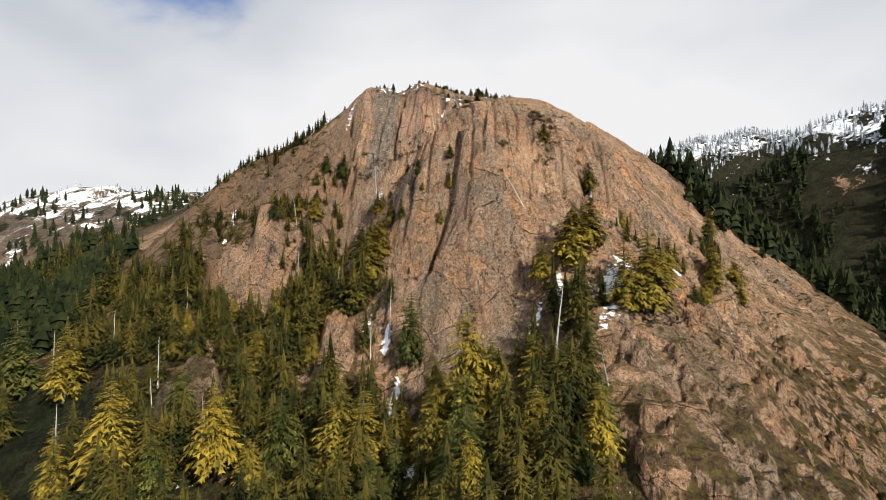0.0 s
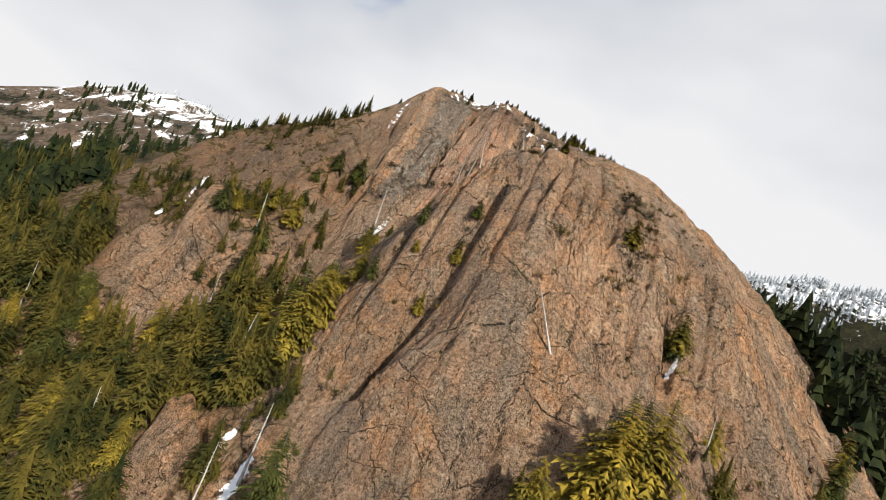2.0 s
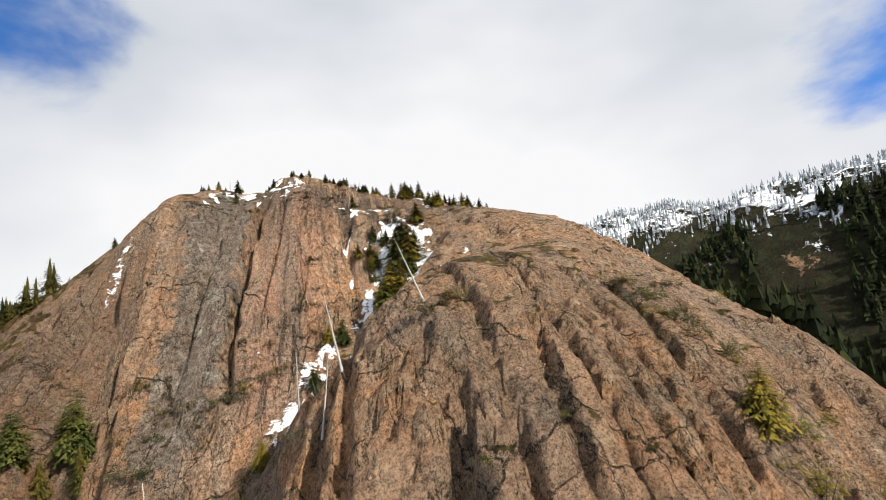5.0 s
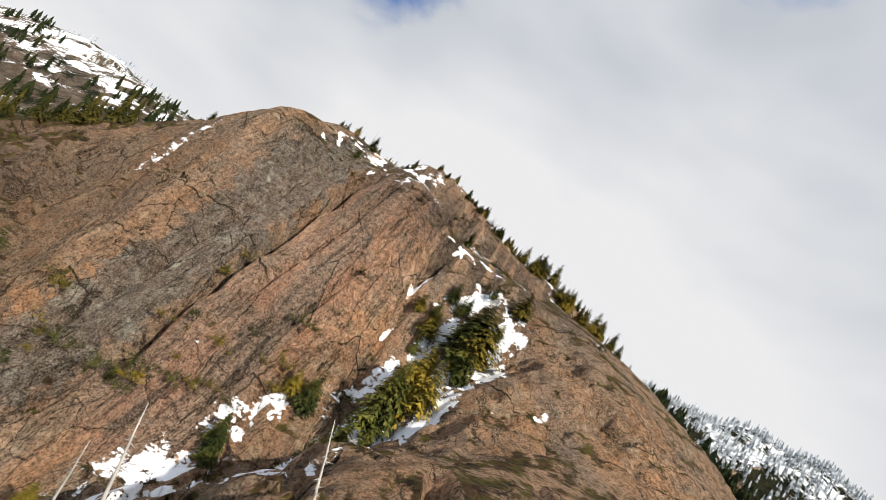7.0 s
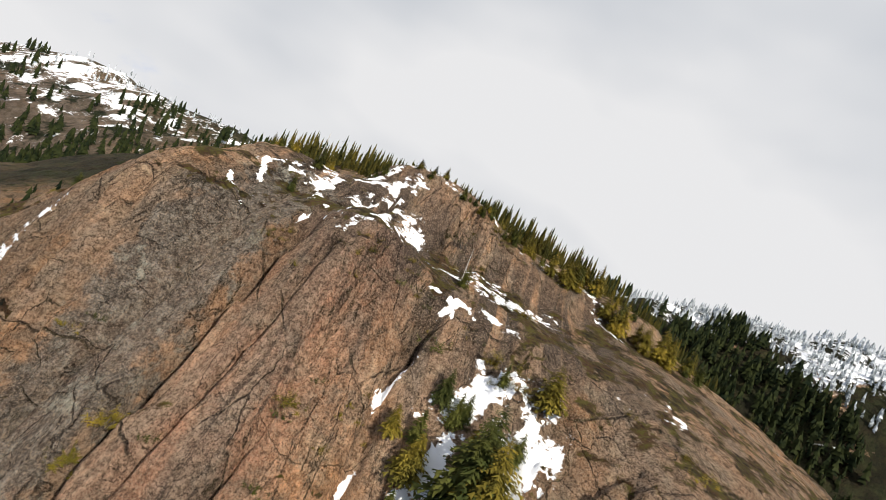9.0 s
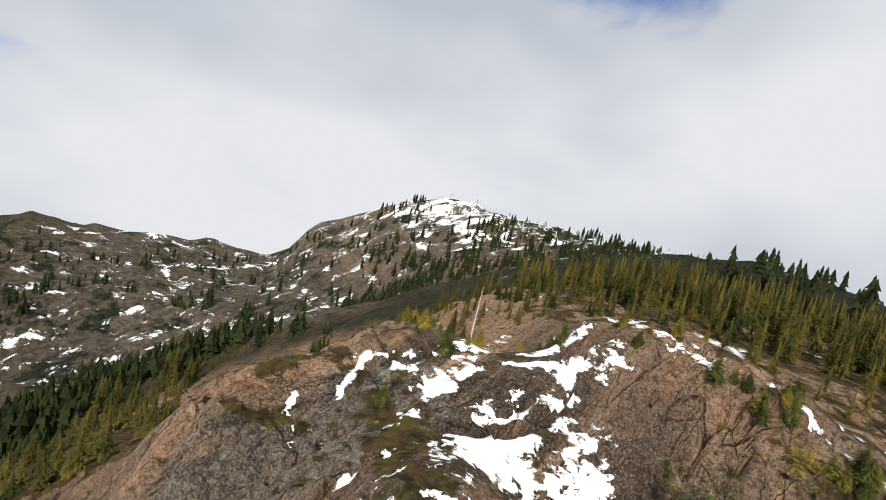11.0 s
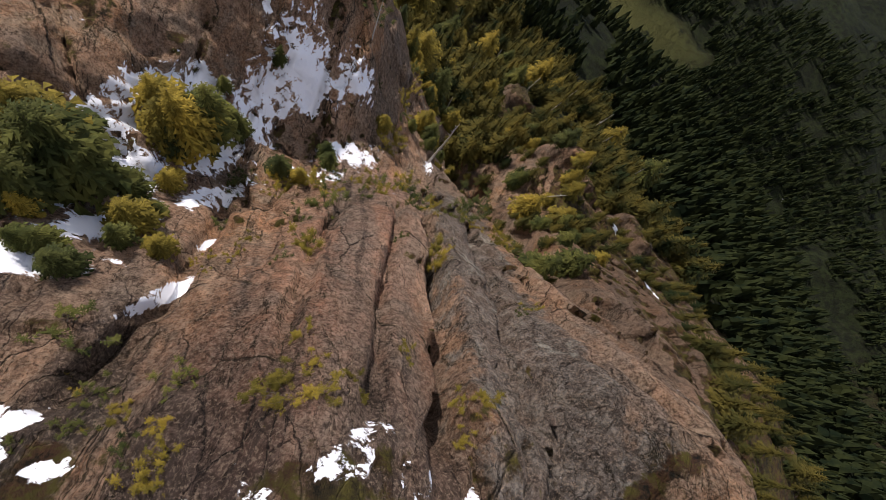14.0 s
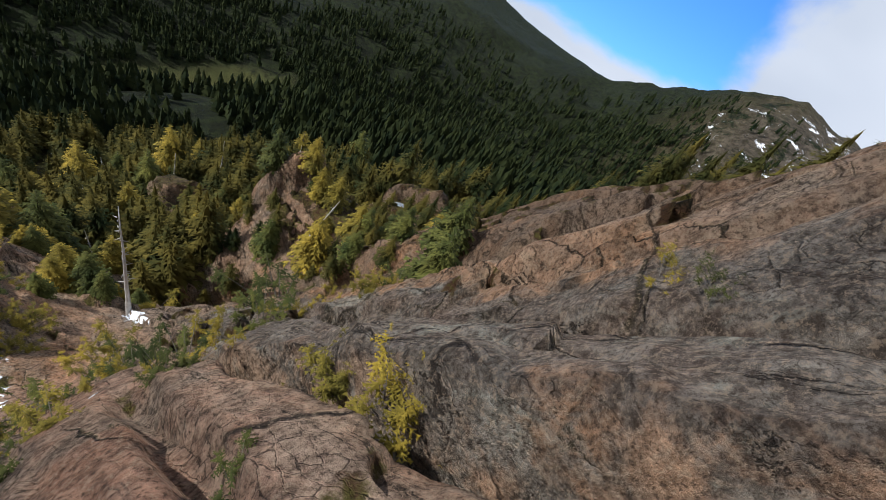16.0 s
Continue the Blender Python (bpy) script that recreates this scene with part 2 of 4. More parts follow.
# chimneys and cracks of the face: plan line, half width, depth
CRACKS = [
    ([(3.6, 106), (2.2, 99), (0.6, 95.5), (-2, 92), (-3.2, 87)], 0.8, 3.6),
    ([(-11.6, 153.5), (-12.8, 149.5), (-14.0, 146), (-14.3, 143), (-14.4, 140), (-14.6, 136.5), (-14.1, 131)], 0.55, 3.2),
    ([(-8.7, 151.5), (-9.4, 149), (-10.1, 145.3), (-11.4, 138.5), (-12, 135)], 0.3, 0.8),
    ([(0.6, 153.6), (-0.2, 151.2), (-0.8, 148.8), (-0.6, 146.3), (-0.4, 143), (0.6, 139)], 0.5, 1.5),
    ([(21, 119), (20.6, 112), (18.6, 104), (17.5, 97), (15.5, 91)], 0.8, 1.5),
    ([(31, 111), (30, 104), (29, 97), (28, 90)], 1.0, 1.8),
    ([(-24, 150), (-22.4, 144), (-22.8, 141), (-26.5, 134)], 0.4, 1.2),
    ([(-3.5, 115), (-5.2, 108), (-7.5, 101), (-9, 95)], 0.9, 1.8),
    ([(9.5, 112), (9.0, 106), (8.0, 99), (7.6, 93)], 0.35, 0.8),
    ([(13.2, 112), (13.6, 106), (13, 99), (12, 92)], 0.35, 0.8),
    ([(-16.8, 152), (-17.6, 147), (-19.2, 142), (-19.6, 137), (-21, 132)], 0.35, 0.9),
    ([(-32, 148), (-30, 136), (-28, 126), (-25, 116), (-21, 108)], 3.6, 5.0),
    ([(-1.5, 122), (-2.2, 112), (-3.6, 102), (-4.6, 95)], 0.35, 1.2),
    ([(6, 120), (6.2, 110), (5.7, 100), (4.8, 93)], 0.3, 1.0),
    ([(11, 124), (11.4, 114), (10.8, 104), (9.9, 95)], 0.3, 1.1),
    ([(16.5, 122), (16.6, 112), (15.6, 103), (13.8, 94)], 0.35, 1.2),
    ([(26, 117), (25.6, 108), (24.6, 100), (23, 92)], 0.4, 1.3),
    ([(-5.8, 150), (-6.3, 143), (-7.6, 137)], 0.25, 0.6),
    ([(-24.5, 146), (-26.6, 139), (-29, 131)], 0.4, 1.1),
    ([(35, 112), (34.4, 104), (33, 96)], 0.4, 1.2),
    ([(-13.5, 158.5), (-10.4, 161.5), (-9.2, 164.5)], 0.5, 1.2),
    ([(-2.6, 164), (-2.2, 168), (-1.6, 172)], 0.4, 0.9),
]


# dips beside the main face and on the pillar's shoulder
HOLLOWS = [(-47, 157, 9.0, -6.5), (2, 121, 6.0, -2.0), (-29, 119, 4.5, -5.0), (-30, 133, 4.0, -3.5)]
# red bulges on the west shoulder and bare knobs in the wood: x, y, radius, rise
BULGES = [(-41, 109, 4.2, 5.0), (-50, 108, 4.8, 4.0), (-60, 115, 6.0, 4.0), (-20, 85, 4.0, 5.0), (-43, 80, 5.0, 5.5), (-31, 88, 3.0, 2.5)]
RED_SLAB = [(-6.5, 155), (-8, 148), (-9, 140), (-10, 134)]


def base_height(x, y):
    """The large forms: a tilted plain with mounds, which gives way to the far country."""
    x, y = np.asarray(x, float), np.asarray(y, float)
    near = TILT[0] + TILT[1] * x + TILT[2] * y
    for cx, cy, r, a in [*MOUNDS, *HOLLOWS]:
        near = near + a * np.exp(-((x - cx) ** 2 + (y - cy) ** 2) / (2 * r * r))
    away = np.hypot(x, y - 110)
    turn = np.degrees(np.arctan2(-x, y - 110))  # 0 north, positive towards the west
    crest = np.interp(turn, CREST_AZ, CREST_Z) + 3.5 * fbm(turn / 9, away / 200, 4, 40)
    reach = np.interp(turn, (15, 44, 60), (365, 600, 700))
    dip = np.interp(turn, (-180, -70, -40, -15, 10, 40, 70, 110, 180), (-140, -75, -45, 0, 52, 10, -80, -170, -160))
    far = dip + (crest - dip) * smooth(0.52 * reach, reach, away)
    far = far - np.where(away > reach, 0.30 * (away - reach), 0)
    for cx, cy, r, a in FAR_HILLS:
        far = far + a * np.exp(-(((x - cx) ** 2 + (y - cy) ** 2) / (2 * r * r)))
    far = np.maximum(far, -1250) + 5 * fbm(x / 60, y / 60, 4, 44) * smooth(200, 350, away)
    k = smooth(150, 310, away)
    return near * (1 - k) + far * k


CREST_AZ = (-180, -100, -75, -59, -48, -41, -31, -26, -19, -8, 1, 14, 20, 29, 40, 44, 48, 53, 59, 62, 71, 85, 89, 94, 101, 111, 121, 140, 180)
CREST_Z = (-140, 20, 90, 104, 92, 98, 91, 84, 80, 60, 57, 66, 70, 72, 76, 74, 62, 43, 4, -48, -52, -50, -66, -108, -150, -172, -165, -190, -170)
FAR_HILLS = [(-1650, -1400, 330, 260), (-2100, -800, 320, 40), (-1000, -1900, 420, 320), (300, -2200, 500, 320)]


def full_height(x, y):
    x, y = np.asarray(x, float), np.asarray(y, float)
    z = base_height(x, y)
    e = 0.8
    gx = (base_height(x + e, y) - z) / e
    gy = (base_height(x, y + e) - z) / e
    steep = smooth(0.22, 0.9, np.hypot(gx, gy))
    near = 1 - smooth(90, 190, np.hypot(x + 2, y - 122))
    # ribs and grooves that fan down from the summit
    ang, rad = np.arctan2(x + 4, 215 - y), np.hypot(x + 4, y - 215)
    bend = ang * 70 + 1.1 * fbm(x / 16, y / 16, 2, 5)
    ribs = 0.34 * value_noise(bend / 3.0, rad / 26, 11) + 0.12 * value_noise(bend / 1.1, rad / 9, 12)
    cut = np.abs(value_noise(bend / 3.4, rad / 30, 13))
    ribs = ribs - 0.8 * np.exp(-(cut / 0.03) ** 2)
    # exfoliated plates, long down the fall line, each a little proud of the next
    plates = 0.0
    for size, reach, amount, seed in ((4.6, 9.0, 0.80, 81), (2.0, 3.6, 0.36, 83)):
        u = bend / size + 0.30 * fbm(x / 3.0, y / 3.0, 3, seed + 5)
        column = np.floor(u).astype(np.int64)
        v = rad / reach + 3.7 * lattice(column, column * 0 + 3, seed) + 0.25 * fbm(x / 2.5, y / 2.5, 3, seed + 9)
        row = np.floor(v).astype(np.int64)
        edge = np.minimum(np.minimum(u - column, column + 1 - u) * size, np.minimum(v - row, row + 1 - v) * reach * 0.5)
        shut = lattice(column, row, seed + 2)
        plates = plates + amount * lattice(column, row, seed) - 0.55 * amount * np.exp(-(edge / 0.16) ** 2) * (shut > -0.1)
    # the steep rim of the summit dome
    inside = (1 - np.hypot((x - 3) / 27, (y - 187) / 21.5)) * 22
    rim = 1.0 * np.tanh(inside / 1.0) * np.exp(-(inside / 7) ** 2) * smooth(186, 178, y)
    blocks = 0.42 * fbm(x / 5.5, y / 5.5, 5, 21, 0.60) + 0.26 * np.abs(fbm(x / 2.2, y / 2.2, 3, 25))
    # creases and small ledges
    blocks = blocks - 0.22 * np.abs(value_noise(x / 1.9, y / 1.4, 27)) - 0.14 * np.abs(value_noise(x / 0.9, y / 0.8, 28))
    plates = plates * (1 + 1.0 * smooth(15, -10, z) * smooth(5, 22, x))
    # the grey wall stands proud beside its chimney
    d, s = along(x, y, CRACKS[1][0])
    west = smooth(0.0, 0.8, -14.2 - x + 0.10 * np.maximum(y - 146, 0) * 4) * np.exp(-(d / 3.2) ** 2) * smooth(0, 0.2, s) * smooth(1, 0.8, s)
    d, s = along(x, y, RED_SLAB)
    calm = 1 - 0.6 * np.exp(-(d / 5.0) ** 4) * (x > -14.2)
    for cx, cy, r, a in BULGES:
        bulge = 1 - ((x - cx) ** 2 + (y - cy) ** 2) / (r * r) + 0.35 * fbm(x / 3.5, y / 3.5, 3, 33)
        z = z + a * smooth(0.0, 0.9, bulge)
    z = z + near * (rim + 1.0 * west + calm * (steep * (ribs + plates) + (0.35 + 0.65 * steep) * blocks))
    for line, half, deep in CRACKS:
        d, s = along(x, y, line)
        wob = max(half, 0.42) * (1 + 0.5 * value_noise(x / 1.7, y / 1.7, 51))
        z = z - max(deep, 1.2) * np.exp(-(d / wob) ** 4) * smooth(0, 0.12, s) * smooth(1, 0.88, s)
    return z + (1 - near) * 1.6 * fbm(x / 18, y / 18, 4, 61)


def stretched(lo, hi, step, reach, grow):
    core = list(np.arange(lo, hi + step / 2, step))
    d, low, high = step, [], []
    a, b = core[0], core[-1]
    while a > -reach or b < reach:
        d *= grow
        a, b = a - d, b + d
        low.append(a), high.append(b)
    return np.array(low[::-1] + core + high)


GX = stretched(-58, 62, 0.29, 4200, 1.06)
GY = stretched(46, 176, 0.29, 4200, 1.06)
XX, YY = np.meshgrid(GX, GY)
ZZ = full_height(XX, YY)
SLOPE_Y, SLOPE_X = np.gradient(ZZ, GY, GX)
SLOPE = np.hypot(SLOPE_X, SLOPE_Y)


def grid_mesh(name, keep, z):
    """A sheet over the cells of the grid that keep names."""
    used = np.zeros(XX.shape, bool)
    used[:-1, :-1] |= keep
    used[1:, :-1] |= keep
    used[:-1, 1:] |= keep
    used[1:, 1:] |= keep
    number = np.full(XX.shape, -1)
    number[used] = np.arange(used.sum())
    verts = np.stack([XX[used], YY[used], z[used]], 1)
    r, c = np.nonzero(keep)
    faces = np.stack([number[r, c], number[r, c + 1], number[r + 1, c + 1], number[r + 1, c]], 1)
    me = bpy.data.meshes.new(name)
    me.vertices.add(len(verts))
    me.vertices.foreach_set("co", verts.ravel())
    me.loops.add(faces.size)
    me.loops.foreach_set("vertex_index", faces.ravel().astype(np.int32))
    me.polygons.add(len(faces))
    me.polygons.foreach_set("loop_start", np.arange(0, faces.size, 4, dtype=np.int32))
    me.polygons.foreach_set("use_smooth", np.ones(len(faces), bool))
    me.update(calc_edges=True)
    return me


def ground_at(x, y):
    """The height of the ground sheet, between the corners of its cell."""
    c = min(max(int(np.searchsorted(GX, x)) - 1, 0), len(GX) - 2)
    r = min(max(int(np.searchsorted(GY, y)) - 1, 0), len(GY) - 2)
    u, v = (x - GX[c]) / (GX[c + 1] - GX[c]), (y - GY[r]) / (GY[r + 1] - GY[r])
    return float((ZZ[r, c] * (1 - u) + ZZ[r, c + 1] * u) * (1 - v) + (ZZ[r + 1, c] * (1 - u) + ZZ[r + 1, c + 1] * u) * v)


# ---- materials ----
def material(name):
    m = bpy.data.materials.new(name)
    m.use_nodes = True
    nt = m.node_tree
    return m, nt, nt.nodes["Principled BSDF"]


def mix(nt, fac, a, b, blend="MIX"):
    n = node(nt, "ShaderNodeMix", data_type="RGBA", blend_type=blend)
    for key, value in (("Factor", fac), ("A", a), ("B", b)):
        if isinstance(value, bpy.types.NodeSocket):
            nt.links.new(value, n.inputs[key])
        else:
            n.inputs[key].default_value = value if key == "Factor" else (*value, 1)
    return n.outputs["Result"]


def noise_tex(nt, vec, scale, detail=4.0, rough=0.55, warp=0.0):
    return node(nt, "ShaderNodeTexNoise", {"Vector": vec, "Scale": scale, "Detail": detail, "Roughness": rough, "Distortion": warp}).outputs["Fac"]


def span(nt, value, lo, hi, a=0.0, b=1.0):
    return node(nt, "ShaderNodeMapRange", {"Value": value, "From Min": lo, "From Max": hi, "To Min": a, "To Max": b}, interpolation_type="SMOOTHSTEP").outputs[0]


def math_op(nt, op, a, b=0.0):
    return node(nt, "ShaderNodeMath", {0: a, 1: b}, operation=op).outputs[0]


def blob(nt, place, centre, size, soft=0.5):
    """1 inside an ellipsoid of the place, 0 outside, with a soft rim."""
    off = node(nt, "ShaderNodeVectorMath", {0: place, 1: centre}, operation="SUBTRACT").outputs[0]
    off = node(nt, "ShaderNodeVectorMath", {0: off, 1: size}, operation="DIVIDE").outputs[0]
    far = node(nt, "ShaderNodeVectorMath", {0: off}, operation="LENGTH").outputs["Value"]
    return span(nt, far, 1 + soft, 1 - soft)


MEADOW = (-120, -130, -128)  # grassland in the valley


def rock_material():
    m, nt, bsdf = material("weathered_granite")
    geo = node(nt, "ShaderNodeNewGeometry")
    place = geo.outputs["Position"]
    up = node(nt, "ShaderNodeSeparateXYZ", {0: geo.outputs["Normal"]}).outputs["Z"]
    xyz = node(nt, "ShaderNodeSeparateXYZ", {0: place})
    height = xyz.outputs["Z"]
    wobble = node(nt, "ShaderNodeTexNoise", {"Vector": place, "Scale": 0.12, "Detail": 5.0, "Roughness": 0.6})
    shift = node(nt, "ShaderNodeVectorMath", {0: wobble.outputs["Color"], 1: (13, 13, 13)}, operation="MULTIPLY").outputs[0]
    warped = node(nt, "ShaderNodeVectorMath", {0: place, 1: shift}, operation="ADD").outputs[0]
    # the fall line: lines fan down from the summit
    fan = math_op(nt, "ARCTAN2", math_op(nt, "ADD", xyz.outputs["X"], 4.0), math_op(nt, "SUBTRACT", 215.0, xyz.outputs["Y"]))
    sway = math_op(nt, "MULTIPLY", math_op(nt, "SUBTRACT", noise_tex(nt, place, 0.07, 2.0, 0.5), 0.5), 2.6)
    sway = math_op(nt, "ADD", sway, math_op(nt, "MULTIPLY", math_op(nt, "SUBTRACT", noise_tex(nt, place, 1.3, 4, 0.6), 0.5), 0.45))
    fall = node(nt, "ShaderNodeCombineXYZ", {0: math_op(nt, "ADD", math_op(nt, "MULTIPLY", fan, 70.0), sway), 1: math_op(nt, "MULTIPLY", height, 0.07)}).outputs[0]
    fine = noise_tex(nt, place, 2.2, 12, 0.78)
    grains = noise_tex(nt, place, 7.0, 6, 0.80)
    broad = noise_tex(nt, place, 0.10, 5, 0.6, 0.6)
    mid = noise_tex(nt, place, 0.45, 8, 0.70, 0.3)
    streak = noise_tex(nt, fall, 0.36, 8, 0.66, 0.2)
    streak2 = noise_tex(nt, fall, 1.4, 7, 0.70, 0.2)
    grey_attr = node(nt, "ShaderNodeAttribute", attribute_name="grey_rock").outputs["Fac"]
    red_attr = node(nt, "ShaderNodeAttribute", attribute_name="red_rock").outputs["Fac"]
    stripe_attr = node(nt, "ShaderNodeAttribute", attribute_name="dark_stripes").outputs["Fac"]
    snow_attr = node(nt, "ShaderNodeAttribute", attribute_name="thin_snow").outputs["Fac"]
    pink, rust, tan = (0.44, 0.278, 0.174), (0.495, 0.268, 0.134), (0.50, 0.366, 0.240)
    col = mix(nt, span(nt, broad, 0.40, 0.66), pink, rust)
    col = mix(nt, span(nt, mid, 0.46, 0.66), col, tan)
    col = mix(nt, math_op(nt, "MULTIPLY", red_attr, 0.8), col, mix(nt, span(nt, mid, 0.38, 0.62), (0.43, 0.225, 0.145), (0.48, 0.300, 0.205)))
    col = mix(nt, span(nt, noise_tex(nt, place, 0.22, 6, 0.65, 0.5), 0.53, 0.63, 0, 0.62), col, (0.25, 0.200, 0.150))
    # joint-bounded slabs: each has a tone of its own, with thin cracks between
    rise = math_op(nt, "ADD", math_op(nt, "MULTIPLY", height, 0.30), math_op(nt, "MULTIPLY", xyz.outputs["Y"], 0.25))
    kink = node(nt, "ShaderNodeTexNoise", {"Vector": place, "Scale": 0.55, "Detail": 6.0, "Roughness": 0.62})
    kink = node(nt, "ShaderNodeVectorMath", {0: kink.outputs["Color"], 1: (0.9, 0.5, 0.0)}, operation="MULTIPLY").outputs[0]
    slab = node(nt, "ShaderNodeCombineXYZ", {0: math_op(nt, "ADD", math_op(nt, "MULTIPLY", fan, 70.0), math_op(nt, "MULTIPLY", sway, 0.8)), 1: rise}).outputs[0]
    slab = node(nt, "ShaderNodeVectorMath", {0: slab, 1: kink}, operation="ADD").outputs[0]
    cracks = []
    for size, thin, tone in ((0.21, 0.009, 0.17), (0.60, 0.012, 0.12), (1.7, 0.016, 0.08)):
        cell = node(nt, "ShaderNodeTexVoronoi", {"Vector": slab, "Scale": size, "Randomness": 0.95}, voronoi_dimensions="2D", feature="F1")
        edge = node(nt, "ShaderNodeTexVoronoi", {"Vector": slab, "Scale": size, "Randomness": 0.95}, voronoi_dimensions="2D", feature="DISTANCE_TO_EDGE").outputs["Distance"]
        hue = node(nt, "ShaderNodeSeparateColor", {0: cell.outputs["Color"]})
        col = mix(nt, 1.0, col, mix(nt, hue.outputs[0], (1 - tone,) * 3, (1 + tone, 1 + 0.8 * tone, 1 + 0.6 * tone)), "MULTIPLY")
        col = mix(nt, span(nt, hue.outputs[1], 0.70, 0.80, 0.0, 1.3 * tone), col, (0.27, 0.232, 0.190))
        gate = span(nt, noise_tex(nt, place, 0.33 / size * 0.21, 4, 0.6), 0.42, 0.56)
        cracks.append(math_op(nt, "MULTIPLY", span(nt, edge, thin * 1.6, thin * 0.3), gate))
    shatter = node(nt, "ShaderNodeTexVoronoi", {"Vector": slab, "Scale": 3.4, "Randomness": 1.0}, voronoi_dimensions="2D", feature="DISTANCE_TO_EDGE").outputs["Distance"]
    broken = span(nt, noise_tex(nt, fall, 0.22, 5, 0.6), 0.50, 0.60)
    cracks[2] = math_op(nt, "MAXIMUM", cracks[2], math_op(nt, "MULTIPLY", span(nt, shatter, 0.05, 0.01), broken))
    col = mix(nt, math_op(nt, "MULTIPLY", broken, 0.40), col, (0.31, 0.262, 0.205))
    less = math_op(nt, "SUBTRACT", 1.0, math_op(nt, "MULTIPLY", red_attr, 0.55))
    col = mix(nt, math_op(nt, "MULTIPLY", span(nt, streak, 0.56, 0.68, 0.0, 0.34), less), col, (0.080, 0.060, 0.050))
    col = mix(nt, math_op(nt, "MULTIPLY", span(nt, streak2, 0.58, 0.66, 0.0, 0.28), less), col, (0.085, 0.064, 0.052))
    drip = span(nt, noise_tex(nt, fall, 1.9, 5, 0.62), 0.53, 0.60, 0.0, 0.8)
    drip = math_op(nt, "MULTIPLY", drip, span(nt, noise_tex(nt, fall, 0.30, 3, 0.5), 0.46, 0.58))
    col = mix(nt, math_op(nt, "MULTIPLY", drip, red_attr), col, (0.055, 0.042, 0.036))
    # water stripes under the summit rim
    band = node(nt, "ShaderNodeCombineXYZ", {0: math_op(nt, "ADD", xyz.outputs["X"], math_op(nt, "MULTIPLY", sway, 0.3)), 1: math_op(nt, "MULTIPLY", height, 0.05)}).outputs[0]
    wet = span(nt, noise_tex(nt, band, 0.55, 6, 0.62), 0.40, 0.51, 0.0, 0.9)
    col = mix(nt, math_op(nt, "MULTIPLY", wet, stripe_attr), col, (0.060, 0.050, 0.045))
    # the grey wall with its pale and dark stains
    ragged = span(nt, math_op(nt, "ADD", grey_attr, math_op(nt, "MULTIPLY", math_op(nt, "SUBTRACT", mid, 0.5), 1.6)), 0.40, 0.62)
    greycol = mix(nt, span(nt, noise_tex(nt, place, 0.9, 9, 0.74, 0.4), 0.40, 0.62), (0.095, 0.088, 0.080), (0.27, 0.255, 0.22))
    greycol = mix(nt, span(nt, noise_tex(nt, place, 0.30, 8, 0.66, 0.6), 0.56, 0.64), greycol, (0.36, 0.37, 0.31))
    col = mix(nt, math_op(nt, "MULTIPLY", ragged, 0.78), col, greycol)
    # cracks down the fall line and ragged joints across it
    slit = math_op(nt, "ABSOLUTE", math_op(nt, "SUBTRACT", noise_tex(nt, fall, 0.55, 10, 0.64, 0.0), 0.5))
    across = node(nt, "ShaderNodeMapping", {"Vector": warped, "Scale": (0.16, 0.22, 0.9)}).outputs[0]
    slat = math_op(nt, "ABSOLUTE", math_op(nt, "SUBTRACT", noise_tex(nt, across, 0.5, 10, 0.66, 0.0), 0.5))
    chip = math_op(nt, "ABSOLUTE", math_op(nt, "SUBTRACT", noise_tex(nt, place, 0.8, 8, 0.66, 0.0), 0.5))
    joint = math_op(nt, "MULTIPLY", math_op(nt, "MAXIMUM", span(nt, slit, 0.008, 0.002), math_op(nt, "MULTIPLY", span(nt, slat, 0.006, 0.001), 0.5)), span(nt, mid, 0.44, 0.54))
    joint = math_op(nt, "MAXIMUM", joint, math_op(nt, "MULTIPLY", span(nt, chip, 0.006, 0.001), span(nt, broad, 0.50, 0.60)))
    joint = math_op(nt, "MAXIMUM", joint, math_op(nt, "MAXIMUM", cracks[0], math_op(nt, "MAXIMUM", cracks[1], math_op(nt, "MULTIPLY", cracks[2], 0.7))))
    col = mix(nt, math_op(nt, "MULTIPLY", joint, 0.92), col, mix(nt, span(nt, broad, 0.45, 0.6), (0.022, 0.017, 0.014), (0.040, 0.034, 0.012)))
    col = mix(nt, 1.0, col, mix(nt, span(nt, fine, 0.32, 0.68), (0.42, 0.40, 0.38), (1.56, 1.56, 1.56)), "MULTIPLY")
    col = mix(nt, span(nt, grains, 0.51, 0.60, 0, 0.50), col, (0.63, 0.46, 0.31))
    col = mix(nt, span(nt, grains, 0.48, 0.39, 0, 0.78), col, (0.085, 0.058, 0.040))
    # moss, heath and soil where it lies flatter
    scrub = noise_tex(nt, place, 1.1, 9, 0.74)
    turf = mix(nt, span(nt, mid, 0.40, 0.60), (0.060, 0.046, 0.020), (0.115, 0.060, 0.032))
    turf = mix(nt, span(nt, scrub, 0.46, 0.60), turf, (0.130, 0.110, 0.026))
    turf = mix(nt, span(nt, scrub, 0.48, 0.36), turf, (0.022, 0.020, 0.012))
    lie = math_op(nt, "ADD", up, math_op(nt, "MULTIPLY", math_op(nt, "SUBTRACT", noise_tex(nt, place, 0.30, 9, 0.72), 0.5), 1.5))
    flank = blob(nt, warped, (-66, 146, 25), (44, 42, 70), 0.35)
    lie = math_op(nt, "ADD", lie, math_op(nt, "MULTIPLY", flank, 0.30))
    col = mix(nt, math_op(nt, "MULTIPLY", flank, 0.65), col, (0.12, 0.078, 0.050))
    # mats of moss and heath on the summit ledges
    heath = blob(nt, warped, (-9.5, 160, 52), (17, 8, 14), 0.35)
